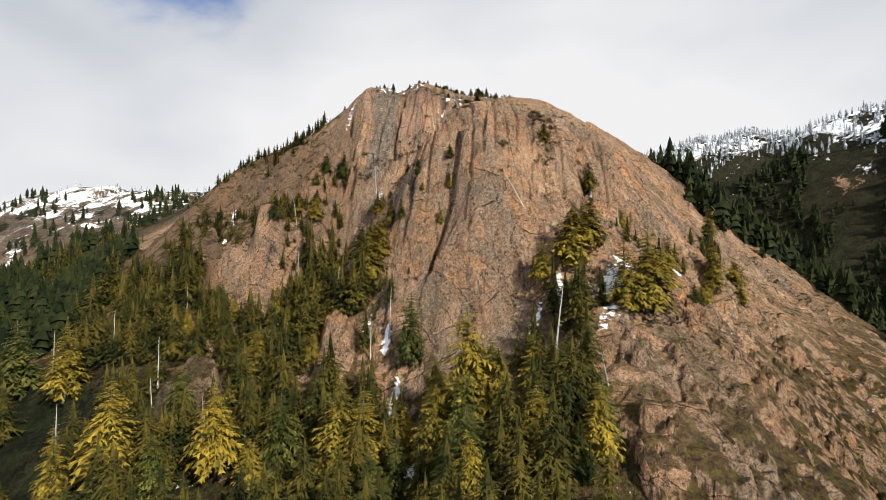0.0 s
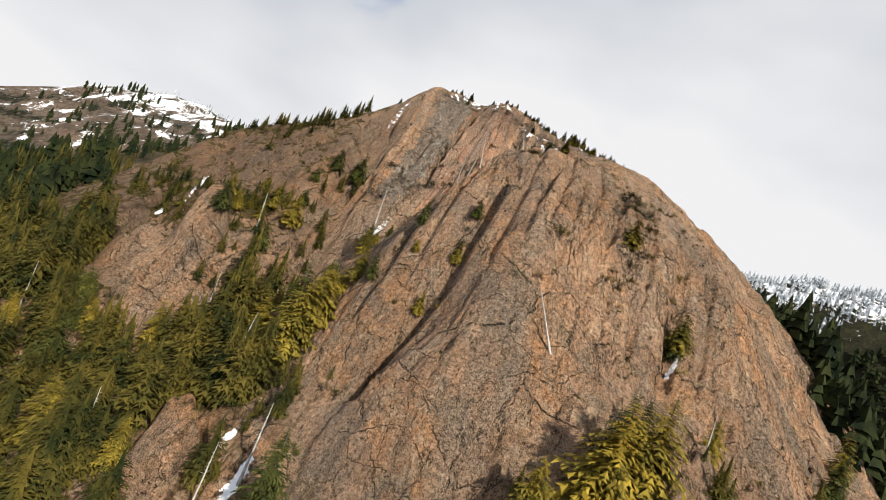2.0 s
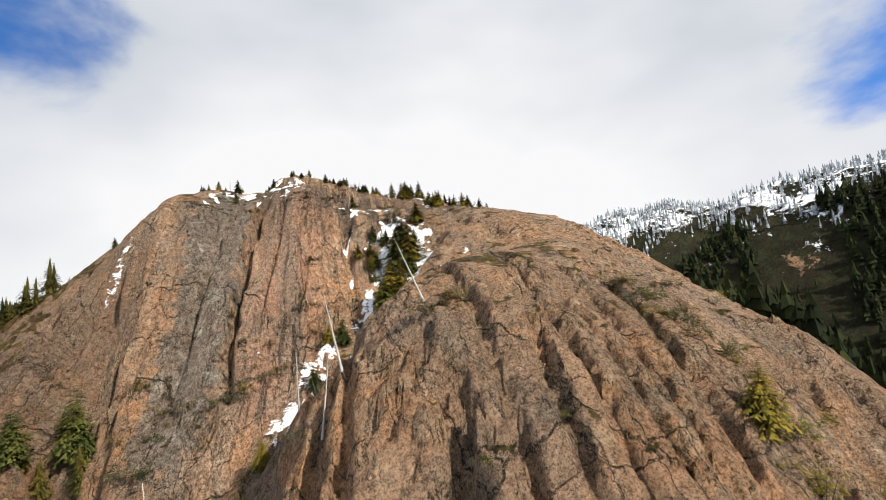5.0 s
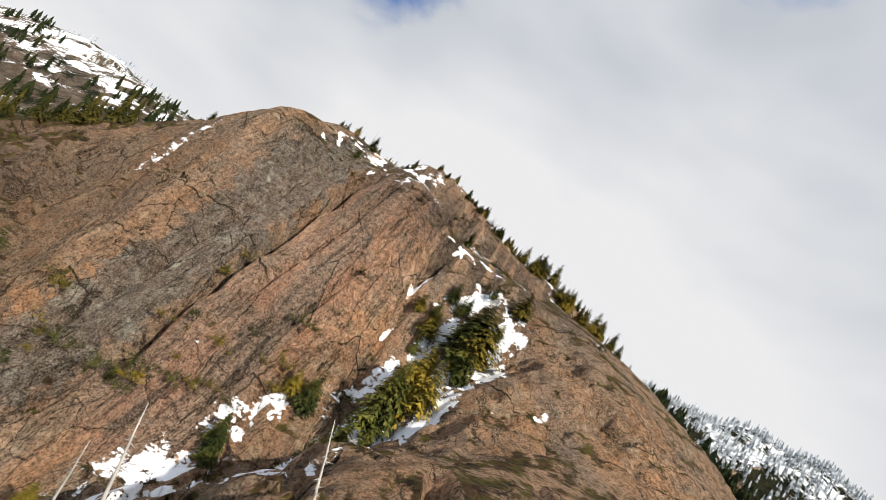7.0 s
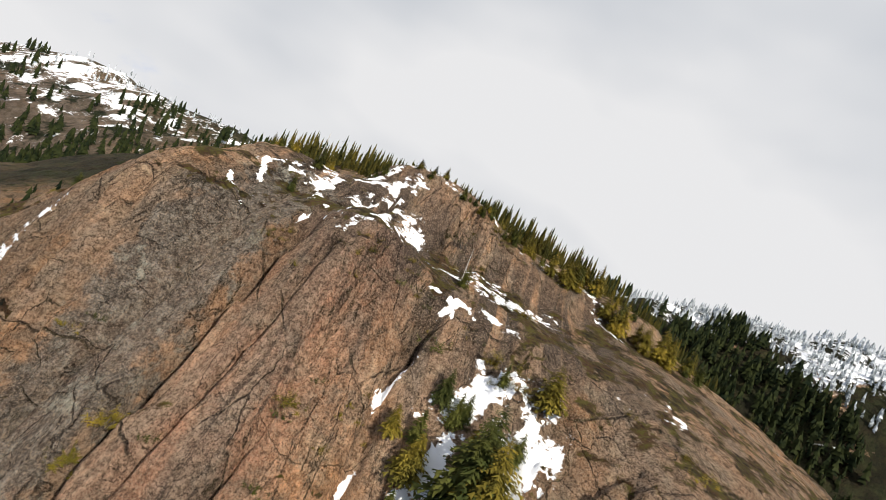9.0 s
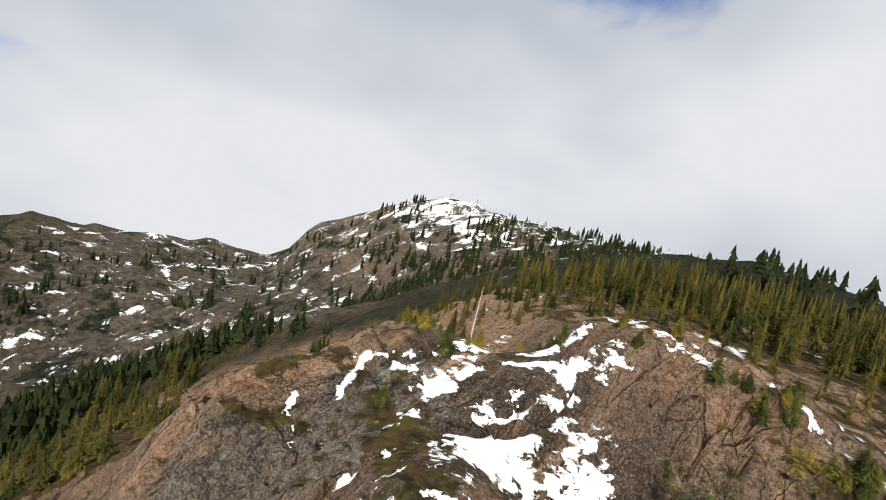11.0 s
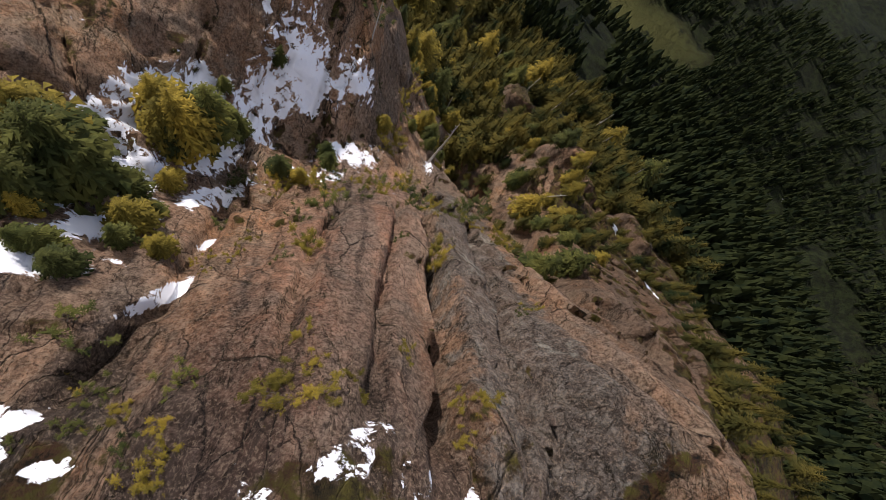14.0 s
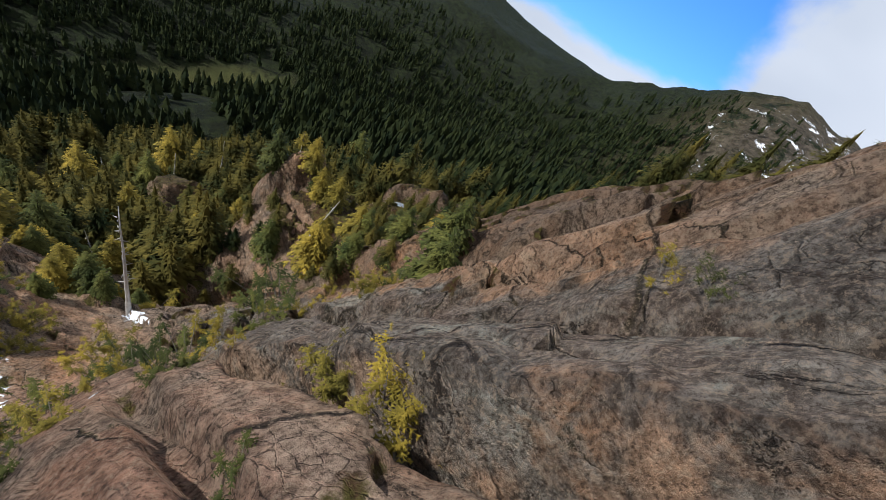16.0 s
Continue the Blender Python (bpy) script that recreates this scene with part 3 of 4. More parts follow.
    lie = math_op(nt, "ADD", lie, math_op(nt, "MULTIPLY", heath, 0.10))
    col = mix(nt, span(nt, lie, 0.90, 1.02), col, turf)
    low = span(nt, height, 0.0, -25.0)
    groove = math_op(nt, "ADD", lie, math_op(nt, "MULTIPLY", math_op(nt, "SUBTRACT", streak, 0.5), 1.4))
    col = mix(nt, math_op(nt, "MULTIPLY", low, span(nt, groove, 0.55, 0.74)), col, turf)
    # forest floor with shade in its colour, and snow on the far heights
    flat = node(nt, "ShaderNodeVectorMath", {0: place, 1: (1, 1, 0)}, operation="MULTIPLY").outputs[0]
    away = node(nt, "ShaderNodeVectorMath", {0: flat, 1: (15, 115, 0)}, operation="DISTANCE").outputs["Value"]
    away = math_op(nt, "ADD", away, math_op(nt, "MULTIPLY", math_op(nt, "SUBTRACT", broad, 0.5), 60.0))
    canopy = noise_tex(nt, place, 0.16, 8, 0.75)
    # near-black: shade under the trees and the valley's cloud shadow put into the colour
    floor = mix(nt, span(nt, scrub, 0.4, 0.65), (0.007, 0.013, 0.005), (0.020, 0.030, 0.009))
    # crowns and the shaded gaps between them painted onto the slopes
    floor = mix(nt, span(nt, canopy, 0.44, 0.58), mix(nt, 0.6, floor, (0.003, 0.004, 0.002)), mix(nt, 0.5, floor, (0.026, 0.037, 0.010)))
    bare = span(nt, noise_tex(nt, place, 0.035, 8, 0.68), 0.62, 0.66)
    drift0 = noise_tex(nt, place, 0.03, 9, 0.72)
    crag = math_op(nt, "SUBTRACT", 1.0, blob(nt, warped, (-74, 171, 40), (62, 52, 80), 0.25))
    # carries the shade-darkened floor colour over the foot of the wood
    shaded_foot = blob(nt, warped, (-72, 62, -30), (50, 40, 60), 0.3)
    crest = blob(nt, warped, (-450, 320, -10), (300, 230, 220), 0.3)
    crag = math_op(nt, "MULTIPLY", crag, math_op(nt, "SUBTRACT", 1.0, math_op(nt, "MULTIPLY", crest, span(nt, drift0, 0.40, 0.48))))
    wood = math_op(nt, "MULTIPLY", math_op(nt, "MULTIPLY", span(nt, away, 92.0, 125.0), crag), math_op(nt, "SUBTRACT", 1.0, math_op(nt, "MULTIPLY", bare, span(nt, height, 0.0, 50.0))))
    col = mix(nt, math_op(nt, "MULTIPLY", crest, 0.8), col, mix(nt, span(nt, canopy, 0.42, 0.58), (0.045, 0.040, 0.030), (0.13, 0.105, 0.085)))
    col = mix(nt, math_op(nt, "MULTIPLY", math_op(nt, "MAXIMUM", wood, shaded_foot), 0.95), col, floor)
    vale = math_op(nt, "MULTIPLY", blob(nt, place, MEADOW, (130, 42, 60), 0.3), span(nt, noise_tex(nt, place, 0.02, 6, 0.6), 0.40, 0.46))
    col = mix(nt, vale, col, mix(nt, scrub, (0.05, 0.058, 0.014), (0.13, 0.12, 0.035)))
    drift = noise_tex(nt, place, 0.045, 12, 0.78, 0.4)
    line = span(nt, height, 10.0, 110.0, 0.70, 0.47)
    white = math_op(nt, "MULTIPLY", span(nt, math_op(nt, "ADD", math_op(nt, "SUBTRACT", drift, line), math_op(nt, "MULTIPLY", crest, 0.125)), -0.008, 0.010), span(nt, away, 150.0, 210.0))
    # thin broken snow near by
    rag = noise_tex(nt, node(nt, "ShaderNodeMapping", {"Vector": place, "Scale": (1.0, 1.0, 1.6)}).outputs[0], 0.95, 10, 0.70, 0.3)
    thin = math_op(nt, "ADD", snow_attr, math_op(nt, "MULTIPLY", math_op(nt, "SUBTRACT", rag, 0.5), 3.0))
    white = math_op(nt, "MAXIMUM", white, span(nt, thin, 0.34, 0.42))
    col = mix(nt, white, col, mix(nt, scrub, (0.80, 0.82, 0.85), (0.90, 0.91, 0.92)))
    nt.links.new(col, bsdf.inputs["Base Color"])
    bsdf.inputs["Roughness"].default_value = 0.86
    bsdf.inputs["Specular IOR Level"].default_value = 0.12
    relief = math_op(nt, "ADD", math_op(nt, "MULTIPLY", fine, 0.85), math_op(nt, "MULTIPLY", streak2, 0.12))
    relief = math_op(nt, "ADD", relief, math_op(nt, "MULTIPLY", grains, 0.16))
    relief = math_op(nt, "SUBTRACT", relief, math_op(nt, "MULTIPLY", joint, 0.9))
    bump = node(nt, "ShaderNodeBump", {"Height": relief, "Strength": span(nt, white, 0.0, 1.0, 1.0, 0.2), "Distance": 1.0})
    nt.links.new(bump.outputs[0], bsdf.inputs["Normal"])
    return m


def snow_material():
    m, nt, bsdf = material("old_snow")
    place = node(nt, "ShaderNodeNewGeometry").outputs["Position"]
    grain = noise_tex(nt, place, 1.2, 6, 0.6)
    nt.links.new(mix(nt, grain, (0.72, 0.75, 0.80), (0.88, 0.89, 0.90)), bsdf.inputs["Base Color"])
    bsdf.inputs["Roughness"].default_value = 0.6
    bump = node(nt, "ShaderNodeBump", {"Height": grain, "Strength": 0.5, "Distance": 0.3})
    nt.links.new(bump.outputs[0], bsdf.inputs["Normal"])
    return m


def plain_material(name, a, b, scale=1.5, rough=0.8, random_hue=0.0):
    m, nt, bsdf = material(name)
    place = node(nt, "ShaderNodeNewGeometry").outputs["Position"]
    col = mix(nt, span(nt, noise_tex(nt, place, scale, 4, 0.6), 0.3, 0.7), a, b)
    if random_hue:
        info = node(nt, "ShaderNodeObjectInfo").outputs["Random"]
        island = node(nt, "ShaderNodeNewGeometry").outputs["Random Per Island"]
        shade = mix(nt, info, tuple(1 - 0.6 * random_hue for _ in range(3)), (1 + 0.8 * random_hue, 1 + 0.5 * random_hue, 1.0))
        col = mix(nt, 1.0, col, shade, "MULTIPLY")
        col = mix(nt, 1.0, col, mix(nt, island, (0.6, 0.6, 0.6), (1.35, 1.35, 1.35)), "MULTIPLY")
    nt.links.new(col, bsdf.inputs["Base Color"])
    bsdf.inputs["Roughness"].default_value = rough
    bsdf.inputs["Specular IOR Level"].default_value = 0.06
    return m


ROCK = rock_material()
SNOW = snow_material()
GREEN_NEEDLES = plain_material("green_needles", (0.030, 0.042, 0.014), (0.100, 0.106, 0.028), 0.5, 0.7, 0.5)
OLIVE_NEEDLES = plain_material("olive_needles", (0.095, 0.084, 0.018), (0.250, 0.192, 0.030), 0.5, 0.7, 0.4)
# darker than the near conifers: the cloud shade over the forest is in this colour
SHADED_FAR_NEEDLES = plain_material("shaded_far_needles", (0.006, 0.011, 0.005), (0.030, 0.036, 0.011), 0.22, 0.8)
MIXED_NEEDLES = plain_material("mixed_needles", (0.016, 0.024, 0.008), (0.115, 0.090, 0.018), 0.20, 0.8)
FROSTED = plain_material("frosted_needles", (0.10, 0.12, 0.12), (0.62, 0.66, 0.70), 0.35, 0.8)
BARK = plain_material("bark", (0.10, 0.080, 0.062), (0.19, 0.165, 0.14), 3.0, 0.9)
DEAD_WOOD = plain_material("dead_wood", (0.36, 0.33, 0.29), (0.55, 0.52, 0.47), 2.0, 0.85)

# ---- snow cover ----
# lying patches: x, y, half length, half width, turn, thickness limit
SNOW_UPPER = [
    (-8.8, 152, 0.8, 0.3, 30, 0.35), (-10.3, 152.2, 0.6, 0.25, 70, 0.35), (-6.3, 153.2, 1.1, 0.35, 150, 0.35), (-5.8, 154.5, 1.3, 0.35, 150, 0.35),
    (-7.4, 153.9, 1.0, 0.3, 40, 0.35), (-13.2, 153, 0.6, 0.25, 60, 0.3), (0.9, 153.9, 1.0, 0.3, 120, 0.35),
    (2, 154.6, 1.2, 0.4, 160, 0.35), (-0.8, 154, 0.8, 0.3, 30, 0.35), (-15.6, 157.3, 1.5, 0.6, 70, 0.3), (-12.3, 155, 1.0, 0.3, 40, 0.3),
]
SNOW_DOME = [
    (-18.2, 160.6, 2.8, 0.7, 30, 0.3), (-17.2, 165.5, 3.4, 1.2, 80, 0.25), (-20.4, 157.5, 2.2, 0.3, 120, 0.5), (-11, 166.9, 3.6, 0.45, 25, 0.4), (-8.5, 172.3, 5.5, 1.5, 12, 0.2),
    (-2.5, 174.6, 5, 0.7, 170, 0.3), (-9.6, 165.4, 1.0, 0.3, 20, 0.5), (-20.5, 153.3, 0.8, 0.3, 130, 0.5), (6, 172.5, 5, 0.6, 165, 0.2), (17, 166.5, 3, 0.7, 150, 0.2),
    (5.6, 154.4, 2.0, 0.5, 160, 0.2), (-39, 153.5, 2.4, 0.8, 60, 0.1), (-30, 145, 2.5, 0.8, 60, 0.05), (-15.5, 170.5, 3, 1.4, 60, 0.2),
]
SNOW_LEDGE = [
    (-8, 129.2, 5.0, 1.5, 37, 0.40), (-0.5, 126.5, 5, 2.8, 60, 0.42), (3.4, 134.5, 6.5, 3.2, 65, 0.45), (6.2, 141, 4, 2.4, 65, 0.42), (1, 122, 3, 2, 60, 0.2), (6.9, 145.6, 2.6, 1.0, 70, 0.25),
    (5.4, 149.3, 1.6, 0.5, 120, 0.35), (1.9, 135.2, 3.4, 0.5, 72, 0.5), (-0.4, 144.5, 0.8, 0.25, 75, 0.5), (8.2, 138.3, 1.6, 0.7, 50, 0.3), (10.6, 145.4, 2.6, 0.8, 60, 0.2),
    (13, 134.3, 1.1, 0.35, 30, 0.4), (9.8, 134.1, 1.1, 0.35, 20, 0.4), (-17, 124, 2.5, 0.8, 70, 0.3), (-11.6, 134.6, 0.6, 0.25, 30, 0.5),
]
SNOW_GULLY = [
    (5.7, 148.6, 3.2, 1.0, 20, 0.55), (3.6, 144.6, 2.6, 1.0, 60, 0.45), (-4.5, 134.6, 4.6, 1.3, 40, 0.52), (-8.6, 130.4, 3.0, 1.3, 50, 0.50), (0.9, 140.6, 3.0, 0.9, 62, 0.5), (8.6, 144.8, 4.2, 2.2, 60, 0.50),
    (8.2, 140.4, 3.4, 2.0, 60, 0.45), (0.4, 128.4, 3.6, 2.4, 70, 0.55), (5.6, 135.4, 4.0, 2.2, 60, 0.50), (-5.4, 122.4, 3.2, 2.2, 80, 0.50), (-0.5, 148.1, 1.6, 0.35, 60, 0.4), (-8.6, 151.9, 1.2, 0.6, 30, 0.4),
    (-10.7, 153.1, 1.0, 0.4, 60, 0.35), (1.9, 154.6, 1.0, 0.3, 20, 0.30), (0.9, 153.4, 1.0, 0.3, 50, 0.35),
]
SNOW_RIM = [
    (-8.6, 168.2, 3.0, 0.9, 30, 0.3), (-7.1, 171.4, 4.0, 1.0, 10, 0.3), (-12.9, 168.6, 2.4, 0.7, 40, 0.3), (-16.0, 161.8, 2.4, 1.0, 70, 0.3), (-18.0, 161.1, 2.0, 0.6, 10, 0.3), (7.7, 169.7, 3.0, 1.2, 160, 0.3), (14.4, 169.4, 3.0, 1.0, 150, 0.3),
    (0.2, 159.8, 2.0, 0.5, 160, 0.3), (4.7, 160.9, 2.0, 0.6, 160, 0.3), (-14.7, 157.7, 1.6, 0.5, 80, 0.3),
]
SNOW_FOOT = [
    (-4.4, 66, 5.0, 1.0, 80, 0.9), (4.4, 64.5, 3.0, 1.6, 40, 0.9), (9.8, 59, 4.5, 0.9, 62, 0.9), (25.5, 72, 3.6, 2.0, 40, 0.8), (28.5, 76, 2.6, 1.2, 20, 0.8), (17.5, 74, 2.2, 0.8, 70, 0.9), (-10.5, 84, 2.0, 0.8, 70, 0.9), (5.5, 57, 2.6, 1.2, 60, 0.9), (-16.5, 66, 3.2, 1.2, 60, 0.8),
    (13.6, 72, 2.4, 0.7, 60, 0.7), (-14.5, 88, 1.6, 0.7, 70, 0.7), (30, 98, 1.4, 0.4, 60, 0.7), (23, 66, 2.6, 1.6, 30, 0.7), (42.5, 87, 2.2, 0.5, 160, 0.7),
    (17.8, 68, 1.4, 0.5, 60, 0.7), (-8.4, 75, 3.4, 0.8, 80, 0.7), (2.6, 68, 2.4, 1.1, 70, 0.7), (9.1, 58, 3.4, 0.7, 65, 0.7), (3.6, 54.5, 1.6, 0.7, 60, 0.7), (-8, 60, 3, 0.7, 85, 0.7),
    (-26, 62, 2.5, 1.2, 60, 0.7), (-57, 127, 4, 0.7, 110, 0.7), (-54, 116, 2.4, 0.7, 110, 0.7),
]


def snow_cover(x, y):
    m = np.full(np.shape(x), -1.0)
    for cx, cy, a, b, turn, most in SNOW_UPPER + SNOW_DOME + SNOW_LEDGE + SNOW_GULLY + SNOW_RIM + SNOW_FOOT:
        c, s = np.cos(np.radians(turn)), np.sin(np.radians(turn))
        u, v = (x - cx) * c + (y - cy) * s, (y - cy) * c - (x - cx) * s
        m = np.maximum(m, np.minimum(1.1 - np.sqrt((u / a) ** 2 + (v / b) ** 2), most))
    return m


def cover_field():
    """How likely snow lies at each corner of the grid: above nought it does."""
    away = np.hypot(XX, YY - 110)
    flat = 1 - smooth(0.6, 1.5, SLOPE)
    hollow = np.clip((base_height(XX, YY) - ZZ) / 1.0, -0.5, 0.5)
    rag = 0.30 * fbm(XX / 2.2, YY / 2.2, 3, 71)
    patch = np.maximum(snow_cover(XX, YY), -0.9) + rag + 0.30 * hollow
    fleck = 0.8 * fbm(XX / 9, YY / 9, 3, 79) - 1.2 + 0.35 * flat + 0.25 * smooth(30, 62, ZZ) + 0.4 * hollow + 0.24 * np.exp(-((XX + 8) / 18) ** 2 - ((YY - 157) / 7) ** 2)
    m = np.maximum(patch, np.where((away < 150) & (SLOPE < 1.8), fleck, -1))
    return np.where(away < 170, m, -1)


COVER = cover_field()
GREY_D, GREY_S = along(XX, YY, [(-16.5, 158), (-17.2, 152), (-18.0, 146), (-18.4, 140), (-19.5, 132)])
GREY = np.where(XX < -12.5, 1.0, 0.0) * np.exp(-(GREY_D / 4.0) ** 2.6)
RED_D, RED_S = along(XX, YY, RED_SLAB)
RED = np.exp(-(RED_D / 5.0) ** 4) * np.where(XX > -14.2, 1.0, 0.0)
RIM_D = (1 - np.hypot((XX - 3) / 27, (YY - 187) / 21.5)) * 22
STRIPES = np.exp(-((RIM_D + 7.0) / 10.0) ** 4) * (YY < 184) * smooth(1.0, -6, np.abs(XX + 2) - 22)

# ---- ground ----
ground = new("ground", grid_mesh("ground", np.ones((len(GY) - 1, len(GX) - 1), bool), ZZ))
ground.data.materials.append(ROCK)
for layer, field in (("thin_snow", COVER), ("grey_rock", GREY), ("red_rock", RED), ("dark_stripes", STRIPES)):
    ground.data.attributes.new(layer, "FLOAT", "POINT").data.foreach_set("value", field.ravel().astype(np.float32))
tagged(ground, "reddish weathered granite mountainside with mossy ledges", "ground", kind="structure")


# ---- snow ----
def build_snow():
    m = COVER + 0.55 * fbm(XX / 1.0, YY / 1.0, 3, 73, 0.6) - 0.95
    z = ZZ + 0.22 * np.clip(m, -0.8, 0.6)
    live = m > -0.15
    keep = live[:-1, :-1] | live[1:, :-1] | live[:-1, 1:] | live[1:, 1:]
    ob = new("snow", grid_mesh("snow", keep, z))
    ob.data.materials.append(SNOW)
    tagged(ob, "old white snow patches on ledges and gullies", "snow", kind="stuff")


build_snow()


# ---- plants ----
def mesh_from(name, verts, faces, mat, smooth_faces=False):
    me = bpy.data.meshes.new(name)
    me.from_pydata(verts, [], faces)
    me.materials.append(mat)
    if smooth_faces:
        me.polygons.foreach_set("use_smooth", np.ones(len(faces), bool))
    me.update()
    return me


def trunk_mesh(name, rng, height, radius, mat, lean=0.02, stubs=0):
    """A tapered, slightly crooked trunk, with broken branch stubs if asked."""
    verts, faces, rings, sides = [], [], 7, 7
    bx = by = 0.0
    for k in range(rings):
        s = k / (rings - 1)
        r = radius * (1 - 0.88 * s) * (1.35 if k == 0 else 1)
        bx, by = bx + rng.uniform(-lean, lean) * height / rings, by + rng.uniform(-lean, lean) * height / rings
        for a in range(sides):
            t = 2 * math.pi * a / sides
            verts.append((bx + r * math.cos(t), by + r * math.sin(t), s * height - (0.6 if k == 0 else 0)))
        if k:
            o = (k - 1) * sides
            for a in range(sides):
                b = (a + 1) % sides
                faces.append((o + a, o + b, o + sides + b, o + sides + a))
    faces.append(tuple(range((rings - 1) * sides, rings * sides)))
    for _ in range(stubs):
        s, t, n = rng.uniform(0.3, 0.95), rng.uniform(0, 6.28), len(verts)
        ln, r = height * rng.uniform(0.05, 0.14) * (1.15 - s), radius * 0.22
        c, d = math.cos(t), math.sin(t)
        z = s * height
        verts += [(-d * r, c * r, z), (d * r, -c * r, z), (0, 0, z + 2 * r), (c * ln, d * ln, z - ln * rng.uniform(-0.3, 0.5))]
        faces += [(n, n + 1, n + 3), (n + 1, n + 2, n + 3), (n + 2, n, n + 3)]
    return mesh_from(name, verts, faces, mat, True)


def crown_triangles(rng, height, radius, whorls, per, bare=0.12, twigs=4, droop=0.35, ragged=0.3):
    """Drooping sprays of needles in whorls up the stem, as triangles."""
    tris = []
    for k in range(whorls):
        s = (k + rng.uniform(0.1, 0.9)) / whorls
        z = height * (bare + (0.985 - bare) * s)
        reach = radius * (1 - s) ** 0.75 * (0.55 + 0.45 * min(1, s * 5)) + 0.03 * radius
        for b in range(max(3, round(per * (1 - 0.5 * s)))):
            t = rng.uniform(0, 2 * math.pi)
            ln = reach * rng.uniform(1 - 2 * ragged, 1 + ragged)
            if ln < 0.05 * radius:
                continue
            c, d = math.cos(t), math.sin(t)
            fall = droop * rng.uniform(0.4, 1.5) * (1.2 - s)
            w = ln * rng.uniform(0.13, 0.20)

            def at(u, v, lift=0.0):
                return (c * u - d * v, d * u + c * v, z + 0.10 * ln - fall * u * u / max(ln, 0.01) + lift)

            if twigs == 0:
                tris.append((at(0, -w), at(0, w), at(ln, 0)))
                continue
            tris.append((at(0, -0.35 * w), at(0, 0.35 * w), at(ln, 0)))
            for q in range(twigs):
                u = ln * (q + 0.6 + rng.uniform(-0.2, 0.2)) / (twigs + 0.4)
                out = w * 1.9 * (1.05 - 0.75 * u / ln) * rng.uniform(0.6, 1.2)
                tip = min(ln * 1.05, u + out * 0.9)
                for side in (-1, 1):
                    sag = -out * rng.uniform(0.0, 0.45)
                    tris.append((at(u - 0.09 * ln, 0), at(u + 0.09 * ln, 0), at(tip, side * out, sag)))
    return tris


def crown_mesh(name, tris, mat):
    flat = [p for tri in tris for p in tri]
    return mesh_from(name, flat, [(i, i + 1, i + 2) for i in range(0, len(flat), 3)], mat)


def conifer(kind, rng, mat, label):
    """A thing with its base at the origin and a height of 10."""
    tree = new("conifer")
    trunk = new("trunk", trunk_mesh("trunk", rng, 9.6, 0.17, BARK, 0.012, 14))
    slim = rng.uniform(2.6, 3.5)
    crown = new("crown", crown_mesh("crown", crown_triangles(rng, 10, slim, rng.randint(34, 40), 17, rng.uniform(0.04, 0.14), 4, 0.45, 0.34), mat))
    trunk.parent = crown.parent = tree
    return tagged(tree, label, "tree", "conifers on the mountainside")


def bush(rng, mat, label):
    """A low spreading evergreen of several stems, 2 high."""
    thing = new("evergreen_bush")
    stems, tris = [], []
    for k in range(13):
        a, r = rng.uniform(0, 6.28), 1.7 * rng.random() ** 0.7
        x, y, hgt = 1.25 * r * math.cos(a), 0.8 * r * math.sin(a), rng.uniform(0.6, 2.0) * (1.1 - 0.35 * r)
        lx, ly = x * 0.3, y * 0.3
        for tri in crown_triangles(rng, hgt, 0.50, 8, 6, 0.02, 3, 0.15, 0.35):
            tris.append(tuple((p[0] + x + lx * p[2], p[1] + y + ly * p[2], p[2]) for p in tri))
        stems.append((x, y, hgt))
    verts, faces = [], []
    for x, y, hgt in stems:
        n = len(verts)
        verts += [(x * 0.3 - 0.03, y * 0.3, -0.4), (x * 0.3 + 0.03, y * 0.3, -0.4), (x * 0.3, y * 0.3 + 0.04, -0.4), (x * (1 + 0.3 * hgt * 0.8), y * (1 + 0.3 * hgt * 0.8), hgt * 0.85)]
        faces += [(n, n + 1, n + 3), (n + 1, n + 2, n + 3), (n + 2, n, n + 3)]
    stem = new("stem", mesh_from("stem", verts, faces, BARK))
    crown = new("foliage", crown_mesh("foliage", tris, mat))
    stem.parent = crown.parent = thing
    return tagged(thing, label, "bush", "bushes on the rock face")


OLIVE_TREES_A = [
    (3.2, 63.7, 17.4), (11.6, 62.5, 8.9), (29.0, 68.2, 10.6), (34.0, 91.4, 6.0), (51.2, 90.1, 7.5), (66.7, 119.9, 9.6),
    (-15.2, 96.1, 12.1), (-35.3, 99.4, 8.3), (-50.7, 92.8, 5.5), (-33.0, 67.9, 13.8), (-33.6, 84.7, 9.1), (-48.6, 68.3, 14.6),
    (-67.2, 83.1, 13.9), (-1.5, 70.4, 8.4), (-14.3, 63.7, 16.2), (-55.2, 66.4, 11.4), (-27.1, 65.3, 8.9), (35.8, 77.7, 6.5),
    (-23.7, 83.7, 6.0), (21.4, 102.8, 4.6), (30.2, 99.3, 6.0), (0.8, 97.8, 4.3), (-4.8, 99.2, 2.2), (-13.5, 102.4, 4.5),
    (-17.8, 104.1, 4.2), (-38.4, 122.6, 6.4), (-1.0, 94.9, 3.7), (5.2, 141.1, 8.5), (8.9, 146.0, 7.3), (-3.7, 136.3, 2.7),
    (-1.5, 152.5, 4.1), (9.1, 153.5, 4.3),
]
OLIVE_TREES_B = [
    (11.0, 153.8, 3.7), (1.0, 148.3, 4.3), (6.6, 147.7, 2.2),
]
OLIVE_TREES = [t for t in OLIVE_TREES_A + OLIVE_TREES_B if t[1] < 139 or t[1] > 156]
